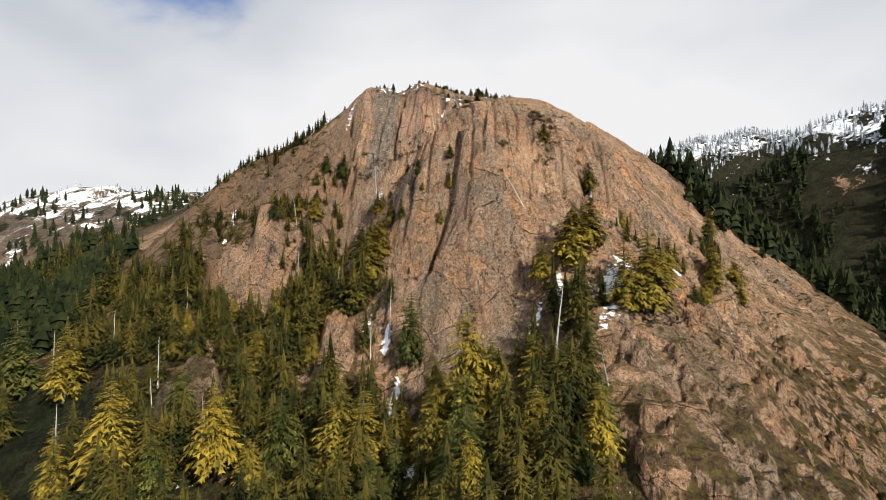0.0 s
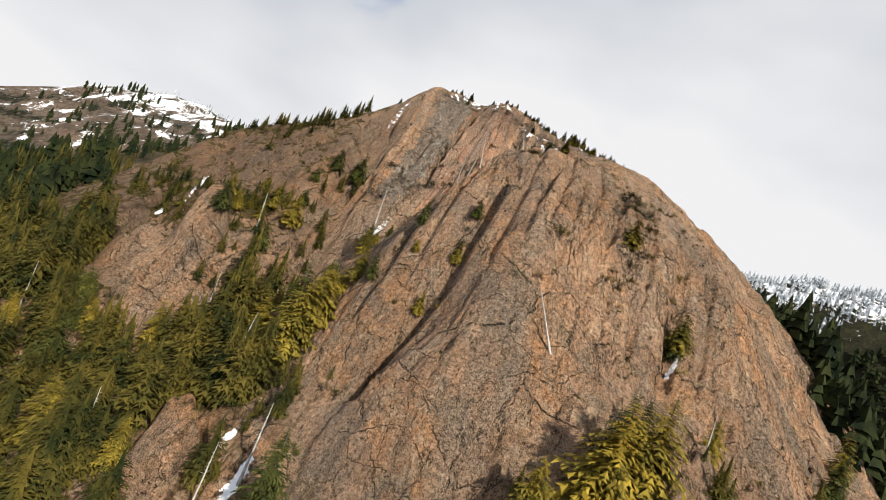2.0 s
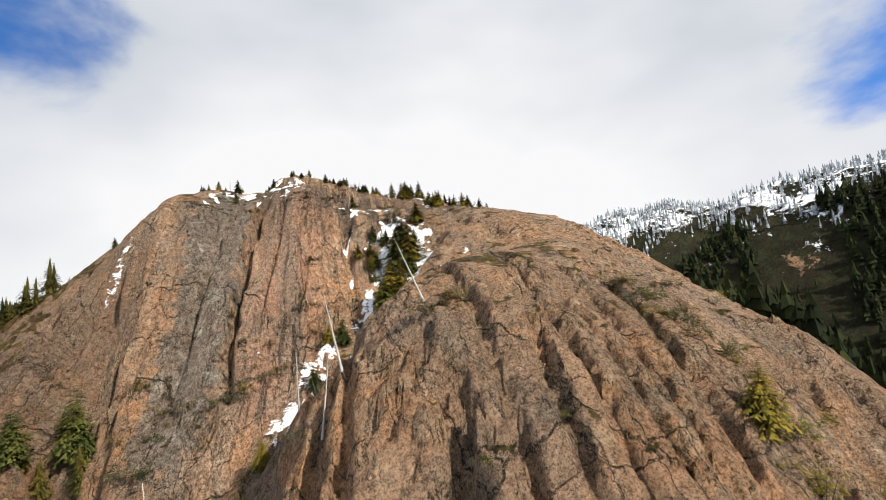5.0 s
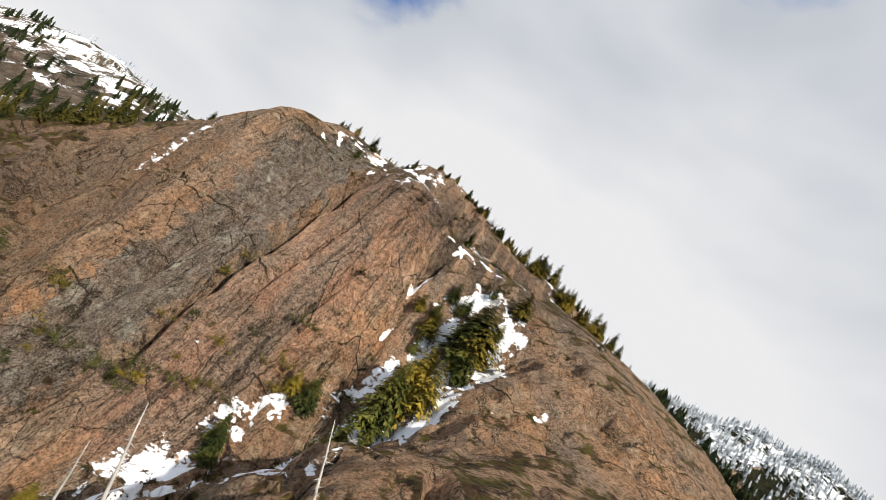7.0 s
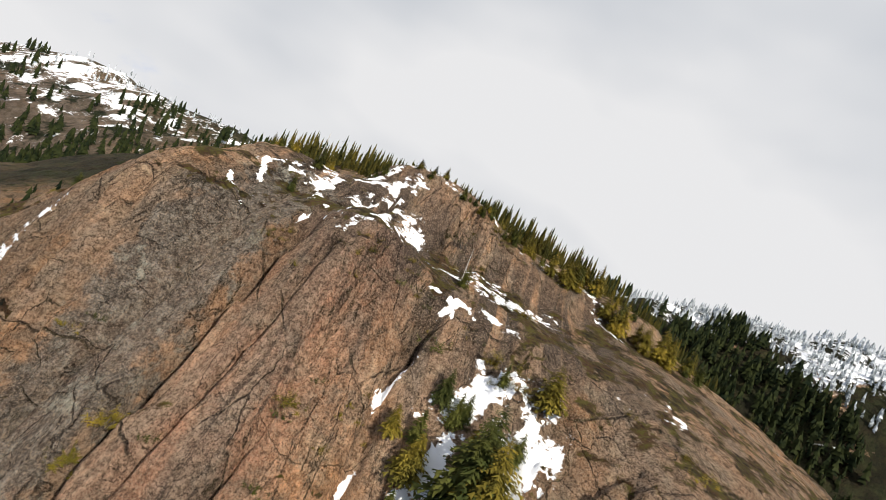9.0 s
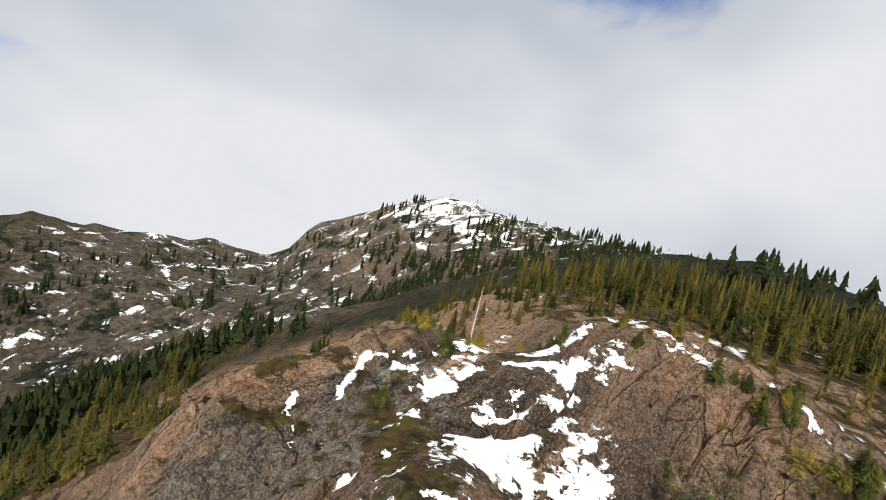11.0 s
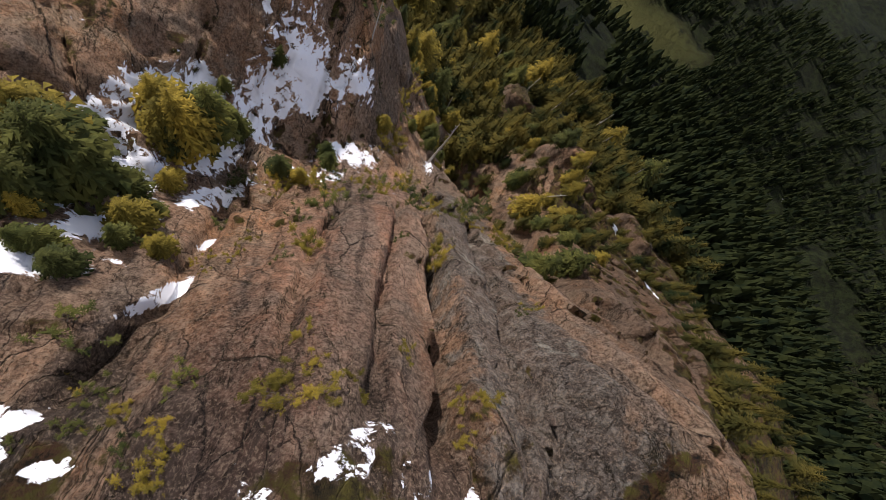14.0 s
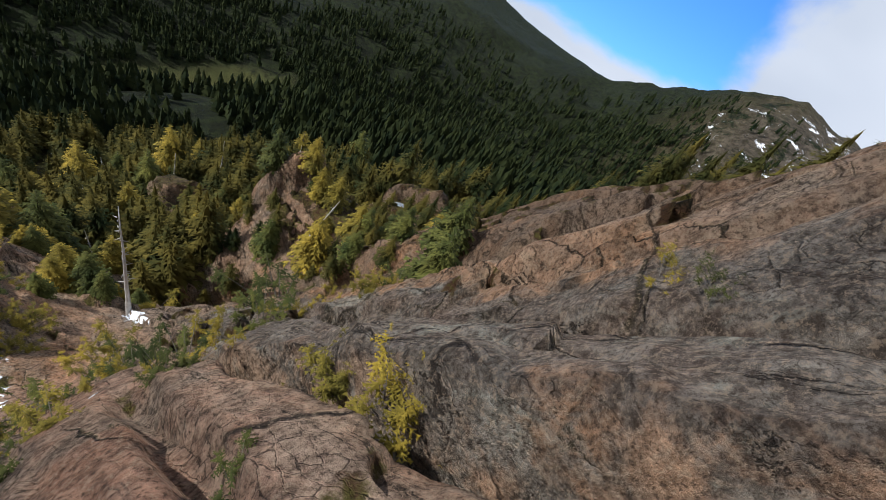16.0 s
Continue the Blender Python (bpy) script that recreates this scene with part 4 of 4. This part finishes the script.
GREEN_TREES = [
    (-6.0, 79.5, 13.3), (14.6, 58.1, 9.7), (22.0, 81.5, 8.3), (29.8, 99.1, 5.3), (15.4, 77.6, 5.1), (-22.8, 102.0, 5.5),
    (-12.0, 102.7, 4.9), (-43.6, 93.0, 7.8), (-41.3, 74.0, 11.5), (-79.2, 87.6, 14.6), (-79.0, 107.2, 6.4), (-65.4, 99.2, 7.7),
    (-23.1, 67.3, 13.7), (-19.7, 72.6, 11.3), (6.3, 64.7, 10.0), (17.1, 52.9, 7.6), (-40.4, 64.8, 9.6), (-6.3, 59.5, 8.8),
    (-30.3, 104.6, 6.3), (-6.0, 102.2, 4.1), (1.0, 99.9, 3.4), (-9.3, 99.4, 4.7), (-33.7, 115.6, 5.7), (-44.0, 123.2, 4.8),
    (-5.4, 151.8, 2.6), (-3.7, 152.3, 2.8), (1.1, 157.9, 2.7), (-17.2, 157.8, 2.2), (-5.5, 132.4, 2.8), (-29.1, 135.3, 8.3),
    (-33.5, 133.3, 5.8), (1.8, 141.4, 4.1),
]
BUSHES_A = [
    (11.5, 95.0, 3.0), (10.8, 90.9, 1.2), (8.7, 91.1, 1.2), (21.6, 113.9, 3.0), (-26.3, 119.7, 2.8), (-18.6, 121.2, 2.6),
    (-3.7, 140.7, 5.0), (27.0, 116.3, 2.0), (-6.2, 139.2, 2.0), (-20.5, 131.9, 1.7), (-12.7, 132.0, 1.7), (3.7, 108.9, 2.1),
    (-4.1, 95.4, 1.3), (21.8, 100.5, 2.9), (-13.1, 133.1, 1.5), (-6.5, 149.3, 2.5), (-3.2, 150.3, 2.6), (0.5, 154.0, 2.7),
    (-5.6, 142.6, 3.3), (-12.8, 135.6, 1.3), (-14.1, 139.1, 2.6), (-5.7, 143.3, 1.2), (0.1, 140.9, 1.3), (2.4, 168.0, 1.3),
    (2.3, 164.6, 1.8), (-0.4, 164.7, 3.4), (6.8, 158.9, 1.9), (4.2, 155.3, 1.2), (-5.7, 137.3, 1.4), (-4.7, 145.1, 1.2),
    (-14.3, 140.8, 1.8), (-13.8, 135.3, 1.6),
]
BUSHES_B = [
    (-19.6, 144.1, 1.2), (-14.0, 149.9, 1.2), (-22.7, 130.1, 3.3), (-0.9, 152.3, 1.2), (-3.5, 153.7, 1.4), (-5.0, 154.2, 1.2),
    (-2.6, 153.3, 1.2),
]
BUSHES = [b for b in BUSHES_A + BUSHES_B if b[1] < 135 or b[2] < 2.4]
FACE_BUSHES = [
    (-5.6, 143.8, 1.5), (-11.4, 140.6, 1.0), (-6.2, 150.5, 1.1), (-3.5, 151.1, 1.0), (-0.4, 165.5, 3.0), (2.2, 169.1, 2.2), (-14.8, 141.1, 1.8), (-12.9, 135.9, 1.1),
    (-12.7, 132.7, 1.6), (-18.7, 133.2, 1.7), (-20.4, 133.4, 1.2), (-4.7, 141.2, 1.0), (-0.5, 142.9, 1.5), (-6.3, 134.5, 1.2), (1.6, 150.7, 1.8), (17.9, 169.0, 2.4),
    (-14.9, 139.7, 1.6), (-13.6, 149.7, 1.0), (-20.5, 143.4, 0.9), (-15.0, 133.0, 1.8), (-5.6, 136.7, 1.4), (-8.7, 136.8, 1.2),
]
SUMMIT_TREES = [
    (-17.8, 162.9, 2.6), (6.6, 143.0, 7.3), (7.1, 144.9, 5.8), (10.2, 148.6, 4.0), (-2.1, 136.2, 3.7), (1.7, 133.7, 3.8), (0.6, 126.8, 2.7), (3.2, 140.9, 2.8),
    (8.9, 145.8, 2.6), (4.5, 142.3, 3.8), (3.2, 148.1, 3.0), (2.8, 144.8, 3.6), (4.2, 138.3, 3.6), (-5.0, 131.2, 3.0), (6.7, 148.9, 2.1), (-9.7, 124.0, 3.0), (3.2, 131.6, 1.9),
    (-35.0, 129.1, 4.2), (-34.1, 125.7, 4.0), (-43.7, 127.8, 4.0), (-42.2, 120.9, 3.6), (-37.8, 118.8, 3.0),
]
FOOT_TREES = [
    (20.7, 78.3, 11.2), (24.1, 79.5, 9.5), (24.4, 84.4, 6.1), (25.7, 66.9, 12.0), (30.0, 69.6, 13.0), (39.8, 85.7, 7.7), (63.4, 115.2, 9.0), (51.5, 91.3, 7.6),
    (59.0, 96.8, 6.9), (15.7, 76.4, 6.8), (-18.1, 102.4, 10.0), (-14.1, 98.6, 11.0), (-11.7, 101.7, 7.3), (-33.3, 122.4, 7.0), (-39.0, 108.5, 6.0), (-23.4, 104.3, 7.5),
    (9.9, 51.9, 9.3), (16.3, 50.5, 8.4), (2.5, 51.6, 11.1), (-11.0, 62.0, 15.5), (6.4, 62.6, 11.2), (46, 84, 5.0), (42, 80, 4.0), (56, 90, 5.0),
]
# dead standing trunks: x, y, height, lean in degrees
SNAGS = [(-17.6, 121.5, 10, 4), (-4.2, 112.5, 6, -8), (-2.5, 113.5, 6, -12), (14, 62, 13, 6), (-28, 84, 9, 0), (-50, 82, 9, 3), (-52, 95, 7, -2), (-70, 72, 12, 2), (-58, 70, 11, -3), (-46, 74, 9, 2), (-36, 70, 10, 1), (-10, 84, 9, 4), (-13, 82, 7, -6), (14.5, 88, 8, 30), (-23, 100, 7, 5), (-62, 88, 10, 2),
    (-75, 90, 9, -3), (-6, 118, 5, -15), (3.2, 110.5, 5, 20), (33, 90, 6, -5), (56, 96, 6, 0), (-37, 118, 7, 16), (0.8, 160, 3.5, 4), (-20, 168, 5, 0), (-30, 166, 4, 5), (20, 58, 6, -14), (-33, 106, 6, 6)]

rng = random.Random(7)
greens = [conifer("green", rng, GREEN_NEEDLES, "dark green conifer with drooping branches on the slope") for _ in range(4)]
olives = [conifer("olive", rng, OLIVE_NEEDLES, "yellowish olive conifer with ragged crown on the slope") for _ in range(4)]
shrubs = [bush(rng, OLIVE_NEEDLES, "low yellow-green evergreen bush rooted in a rock crack") for _ in range(2)] + [bush(rng, GREEN_NEEDLES, "low dark green evergreen bush rooted in a rock crack") for _ in range(2)]


def snag(rng):
    thing = new("dead_tree", trunk_mesh("dead_tree", rng, 10, 0.17, DEAD_WOOD, 0.03, 22))
    return tagged(thing, "bleached bare dead trunk with broken branch stubs", "dead tree", "dead standing trunks")


snags = [snag(rng) for _ in range(3)]
spent = set()


def plant(protos, x, y, height, unit, lean=2.0, wide=1.0):
    proto = rng.choice(protos)
    z = ground_at(x, y) - 0.15
    k = height / unit
    m = pose(x, y, z, rng.uniform(-lean, lean), rng.uniform(-lean, lean), rng.uniform(0, 360))
    if proto.name not in spent:
        spent.add(proto.name)
        ob = proto
        ob.matrix_basis = m
    else:
        ob = copy_thing(proto, m)
    w = k * wide * rng.uniform(0.9, 1.15)
    ob.scale = (w, w, k)
    return ob


for x, y, hgt in OLIVE_TREES:
    plant(olives, x, y, hgt, 10, 2, 1.0)
for k, (x, y, hgt) in enumerate(SUMMIT_TREES + FOOT_TREES):
    plant(greens if k % 4 == 0 or (y > 120 and k % 4 < 3) else olives, x, y, hgt, 10, 3, 1.1)
for x, y, hgt in FACE_BUSHES:
    plant(shrubs, x, y, hgt, 2, 8)
for x, y, hgt in [t for t in GREEN_TREES if t[1] < 139 or t[1] > 156]:
    plant(greens, x, y, hgt, 10, 2, 1.0)
for x, y, hgt in BUSHES:
    plant(shrubs, x, y, hgt * (0.65 if y > 140 else 1.0), 2, 8)
for x, y, hgt, lean in SNAGS:
    ob = plant(snags, x, y, hgt, 10, 0)
    ob.rotation_euler[1] += radians(lean)


# growth that follows the gullies and ledges: plan line, how many, lowest and highest growth
GREEN_LINES = [
    ([(23.4, 117.3), (21.3, 111), (25.5, 111), (24, 107), (23.3, 103)], 26, 0.9, 2.2),
    ([(22.5, 112), (22.5, 103.4), (21.4, 99), (19.8, 95.4)], 14, 0.8, 1.8),
    ([(-12.7, 133), (-5.3, 135.7), (-2.6, 137.2), (1.3, 139.7)], 16, 0.8, 1.7),
    ([(-5, 143.7), (-2, 145.5), (-0.5, 147)], 6, 0.4, 0.8),
    ([(7.1, 150), (3, 153), (-1.5, 153), (-5, 154.3)], 14, 0.4, 0.9),
    ([(-25, 133.6), (-21, 133.4), (-24.4, 136.2)], 6, 0.8, 1.6),
    ([(3.5, 110.4), (5.7, 109.4)], 5, 0.8, 1.8),
    ([(29.2, 101.9), (30.6, 99)], 6, 0.8, 2.0),
    ([(-7.6, 150.5), (-4.1, 150)], 6, 0.7, 1.6),
    ([(-0.7, 163), (3, 160), (8, 158)], 10, 0.7, 1.6),
    ([(-5.2, 109), (-7, 102), (-8.6, 96)], 10, 0.8, 2.0),
    ([(2.4, 100), (0.6, 96), (-2, 92)], 8, 0.8, 1.8),
    ([(-10, 128), (-12.5, 120), (-13, 106)], 14, 0.8, 2.2),
    ([(20, 122), (22.2, 113)], 8, 0.8, 1.8),
    ([(6, 150), (14, 150), (20, 146)], 10, 0.8, 1.8),
    ([(29, 106), (30, 99), (31, 92)], 10, 0.8, 2.0),
    ([(40, 88), (48, 92), (56, 100)], 10, 0.9, 2.2),
]
RIM_LINE = [(-17.5, 167.0), (-10.8, 172.1), (-4.8, 172.9), (1.2, 172.2), (8.5, 170.5), (13.6, 169.2), (18.5, 167.5), (23.0, 167.4), (27.1, 167.3)]
WOOD_LINES = [
    ([(-14.6, 117.8), (-19.5, 116.4), (-17.2, 105.4), (-17.2, 100.7), (-18.9, 98.8), (-16.5, 93)], 26, 2.5, 5.5),
    ([(-41, 114), (-41, 124), (-32, 123)], 9, 2.5, 5),
    ([(4.0, 134), (5, 138), (8.3, 143.8)], 8, 3.5, 7.5),
    ([(2, 140), (3, 146), (6.3, 147.5)], 6, 1.6, 3.2),
    ([(-24, 162.5), (-19, 166.5), (-12, 169.5), (-4, 171.5)], 18, 0.9, 1.9),
    ([(-4, 171.5), (5, 171.5), (14, 171), (24, 170)], 22, 1.0, 2.3),
    ([(-33, 176), (-48, 178), (-64, 178)], 16, 1.6, 3.4),
    ([(-30, 99), (-38, 95), (-50, 100)], 10, 3, 6),
    (RIM_LINE[:5], 16, 1.0, 2.2),
    (RIM_LINE[4:], 22, 2.0, 4.2),
    ([(-34, 152), (-42, 160), (-54, 168), (-66, 172)], 16, 1.6, 3.4),
]


FLANK_LINES = [
    ([(-42, 148), (-54, 160), (-70, 165)], 34), ([(-46, 138), (-60, 150), (-76, 150)], 34), ([(-40, 168), (-52, 174), (-66, 176)], 30), ([(-44, 112), (-54, 116), (-64, 122)], 14),
    ([(-33, 125), (-40, 125), (-47, 121)], 26), ([(-36, 113), (-33, 105), (-28, 98)], 26), ([(-24, 110), (-28, 118), (-30, 128), (-31, 138)], 34),
    ([(-46, 98), (-58, 103), (-68, 108)], 30), ([(-52, 124), (-62, 128), (-74, 124)], 24), ([(-38, 150), (-44, 142), (-50, 136)], 18), ([(-33, 176), (-50, 179), (-68, 180)], 26),
    ([(-22, 95), (-26, 91), (-30, 84)], 14), ([(-10, 92), (-13, 88), (-9, 82)], 10), ([(14, 76), (20, 72), (26, 70)], 14), ([(30, 84), (36, 86), (44, 90)], 14), ([(52, 96), (58, 104), (62, 112)], 12),
]


def along_line(line, count, low, high, spread):
    for _ in range(count):
        k = rng.randrange(len(line) - 1)
        s = rng.random()
        (ax, ay), (bx, by) = line[k], line[k + 1]
        yield ax + (bx - ax) * s + rng.gauss(0, spread), ay + (by - ay) * s + rng.gauss(0, spread), rng.uniform(low, high)


for line, count, low, high in GREEN_LINES:
    for x, y, hgt in along_line(line, count, low, high, 0.6):
        plant(shrubs[:2] if rng.random() < 0.75 else shrubs[2:], x, y, hgt, 2, 8)
for line, count, low, high in WOOD_LINES:
    for x, y, hgt in along_line(line, count, low, high, 1.2):
        plant(olives if rng.random() < 0.55 else greens, x, y, hgt, 10, 3, 1.05)


def slope_at(x, y):
    e = 1.5
    z = base_height(x, y)
    return np.hypot(base_height(x + e, y) - z, base_height(x, y + e) - z) / e, z


def scatter():
    """Woods at the foot, on the west flank and behind the summit."""
    gen = np.random.default_rng(3)
    n = 16000
    x, y = gen.uniform(-150, 100, n), gen.uniform(25, 235, n)
    steep, z = slope_at(x, y)
    clump = fbm(x / 16, y / 16, 3, 91)
    foot = (z < 1 - 6 * smooth(-20, 20, x)) & (x < 13 + 8 * clump) & (y < 112)
    west = (x < -44) & (steep < 0.9) & ((y < 96) | (x < -70) & (z < 2) | (x < -105) & (y < 150))
    crown = (y > 174 + 4 * clump) & (z > 42) & (x < 60) & (x > -48)
    scrub = (x < -40) & (y > 100) & (clump > 0.5)
    take = (foot & (clump > -0.5)) | (west & (clump > -0.35)) | (crown & (clump > -0.6)) | scrub
    take &= (steep < 1.15) & (snow_cover(x, y) < 0.1)
    take &= np.hypot(x + 20, y - 85) > 5.5   # the bare knobs stay bare
    take &= np.hypot(x + 43, y - 80) > 7
    take &= np.hypot((x + 44) / 1.3, y - 107) > 9
    take &= gen.uniform(0, 1, n) < np.where(crown, 0.5, np.where(scrub & ~west, 0.35, 0.50))
    big = np.where(crown, gen.uniform(1.6, 3.2, n) + 3.8 * smooth(183, 204, y), np.where(scrub, gen.uniform(1.5, 4, n), gen.uniform(4, 12, n)))
    return [(float(a), float(b), float(c)) for a, b, c in zip(x[take], y[take], big[take])]


woods = scatter()
near_woods = [w for w in woods if w[0] > -85 and (w[1] < 125 or w[1] > 165)]
near_woods.sort(key=lambda w: math.hypot(w[0], w[1] - 60) - (40 if w[1] > 165 else 0) + rng.uniform(0, 12))
THINGS = 22
for x, y, hgt in near_woods[:THINGS]:
    plant(olives if rng.random() < 0.5 else greens, x, y, hgt, 10, 2, 1.0)


def scatter_bushes():
    gen = np.random.default_rng(5)
    n = 5000
    x, y = gen.uniform(-46, 60, n), gen.uniform(62, 178, n)
    steep, z = slope_at(x, y)
    clump = fbm(x / 7, y / 7, 3, 95)
    take = (clump > 0.45) & (steep < 1.7) & (snow_cover(x, y) < 0) & (gen.uniform(0, 1, n) < 0.17)
    rim = (y > 160) & (y < 172) & (x > -34) & (x < 20) & (steep < 0.8) & (gen.uniform(0, 1, n) < 0.25)
    take = take | rim
    return list(zip(x[take].tolist(), y[take].tolist(), (gen.uniform(0.7, 2.0, n) * np.where(y > 140, 0.5, 1.0))[take].tolist()))


for x, y, hgt in scatter_bushes()[:95]:
    plant(shrubs, x, y, hgt, 2, 8)


def tiered_crown(r, tiers, sides, wide):
    """A conifer 10 high seen from afar: ragged skirts of branches, one above the other."""
    tris = []
    for k in range(tiers):
        s = k / tiers
        z0, z1 = 10 * (0.03 + 0.92 * s), 10 * min(1.0, 0.03 + 0.92 * s + 1.75 / tiers)
        reach, turn = wide * (1 - s) ** 0.8 * (0.75 if k == 0 else 1.0), r.uniform(0, 6.28)
        ring = []
        for a in range(sides):
            t = turn + 6.283 * (a + r.uniform(-0.3, 0.3)) / sides
            q = reach * (r.uniform(0.85, 1.2) if a % 2 else r.uniform(0.4, 0.7))
            ring.append((q * math.cos(t), q * math.sin(t), z0 + (r.uniform(-0.1, 0.3) if a % 2 else 0.5)))
        for a in range(sides):
            tris.append(((0, 0, z1), ring[a], ring[(a + 1) % sides]))
    return np.array(tris)


def trunk_blades(r):
    return [((0, 0, 9.6), (r * math.cos(a), r * math.sin(a), -0.4), (-r * math.cos(a), -r * math.sin(a), -0.4)) for a in (0, 1.05, 2.1)]


def far_woods(name, mat, label, spots, seed, tiers=5, sides=7, wide=2.8, whorls=0):
    """Thousands of small conifers joined into one mesh."""
    r2 = random.Random(seed)
    protos = [tiered_crown(r2, tiers, sides, wide * r2.uniform(0.85, 1.15)) for _ in range(7)]
    if whorls:
        protos = [np.array(crown_triangles(r2, 10, wide * r2.uniform(0.9, 1.2), whorls, 11, 0.06, 2, 0.45) + trunk_blades(0.10) + tiered_crown(r2, 5, 9, 0.42 * wide).tolist()) for _ in range(7)]
    out = []
    for k, (x, y, z, hgt) in enumerate(spots):
        p = protos[k % 7]
        a, s = r2.uniform(0, 6.28), hgt / 10
        c, d = math.cos(a) * s, math.sin(a) * s
        q = np.empty_like(p)
        q[..., 0] = p[..., 0] * c - p[..., 1] * d + x
        q[..., 1] = p[..., 0] * d + p[..., 1] * c + y
        q[..., 2] = p[..., 2] * s + z
        out.append(q)
    flat = np.concatenate(out).reshape(-1, 3)
    me = bpy.data.meshes.new(name)
    me.vertices.add(len(flat))
    me.vertices.foreach_set("co", flat.ravel())
    me.loops.add(len(flat))
    me.loops.foreach_set("vertex_index", np.arange(len(flat), dtype=np.int32))
    me.polygons.add(len(flat) // 3)
    me.polygons.foreach_set("loop_start", np.arange(0, len(flat), 3, dtype=np.int32))
    me.update(calc_edges=True)
    me.materials.append(mat)
    return tagged(new(name, me), label, "forest", kind="stuff")


def far_spots():
    gen = np.random.default_rng(11)
    n = 84000
    rad, t = np.sqrt(gen.uniform(60 ** 2, 620 ** 2, n)), gen.uniform(-math.pi, math.pi, n)
    rad = np.where(gen.uniform(0, 1, n) < 0.45, rad * 0.62, rad)
    flank = np.arange(n) > n - 40000  # the wooded west side and the forest to the north-east
    rad = np.where(flank, np.sqrt(gen.uniform(70 ** 2, 520 ** 2, n)), rad)
    t = np.where(flank, np.radians(np.where(gen.uniform(0, 1, n) < 0.46, gen.uniform(62, 188, n), gen.uniform(-100, -22, n))), t)
    x, y = -np.sin(t) * rad, 110 + np.cos(t) * rad
    steep, z = slope_at(x, y)
    deg = np.degrees(t)
    clump = fbm(x / 40, y / 40, 4, 97)
    near = (x > -85) & (x < 70) & (y > 20) & (y < 240) | (x > 0) & (x < 100) & (y > 20) & (y < 130)
    take = ~near & (steep < np.where(rad > 170, 2.2, 1.2)) & (clump > -0.55) & ((np.abs(deg) < 130) | (rad < 520))
    z = full_height(x, y) - 0.3
    frost = (z > 62 + 14 * clump) & (rad > 190)
    bare = (deg > 25) & (deg < 60) & (rad < 330) & (clump > -0.1)
    take &= ~((deg > 50) & (deg < 96) & (rad < 170) & (z > -15))  # open crags
    take &= ~((deg > 52) & (deg < 88) & (rad > 330) & (clump > -0.3))
    take &= ~bare & (np.hypot((x + 120) / 130, (y + 130) / 42) > 1)
    take &= gen.uniform(0, 1, n) < 0.52
    hgt = gen.uniform(5, 13, n) * np.where((np.abs(deg) < 50) & (rad < 280), 0.5, 1.0)
    hgt = np.where(frost, 0.6 * hgt, hgt)
    pick = lambda m: list(zip(x[m].tolist(), y[m].tolist(), z[m].tolist(), hgt[m].tolist()))
    return pick(take & ~frost), pick(take & frost & (gen.uniform(0, 1, n) < 0.8))


dark, white = far_spots()
rest = [w for w in woods if not (w[0] > -85 and (w[1] < 125 or w[1] > 165))] + near_woods[THINGS:]
west_woods = [(x, y, ground_at(x, y), h) for x, y, h in rest if y < 165 and x > -82 and y > 38]
dark += [(x, y, ground_at(x, y) - 0.3, h) for x, y, h in rest if y < 165 and not (x > -82 and y > 38)]
for line, count in FLANK_LINES:
    west_woods += [(x, y, ground_at(x, y) - 0.2, h) for x, y, h in along_line(line, count, 1.8, 5.0, 1.5)]
plateau = [(x, y, ground_at(x, y) - 0.2, h) for x, y, h in rest if y >= 165]
far_woods("plateau_forest", MIXED_NEEDLES, "olive and green conifers behind the summit rim", plateau, 24, wide=2.3, whorls=17)
far_woods("forest", SHADED_FAR_NEEDLES, "dense green conifer forest over the mountain slopes, shade put into its colour", dark, 21)
far_woods("flank_forest", MIXED_NEEDLES, "green and olive conifers on the flank of the mountain", west_woods, 23, wide=3.2, whorls=24)
far_woods("frosted_forest", FROSTED, "frosted white conifers high on the mountain", white, 22, 5, 6, 2.0)
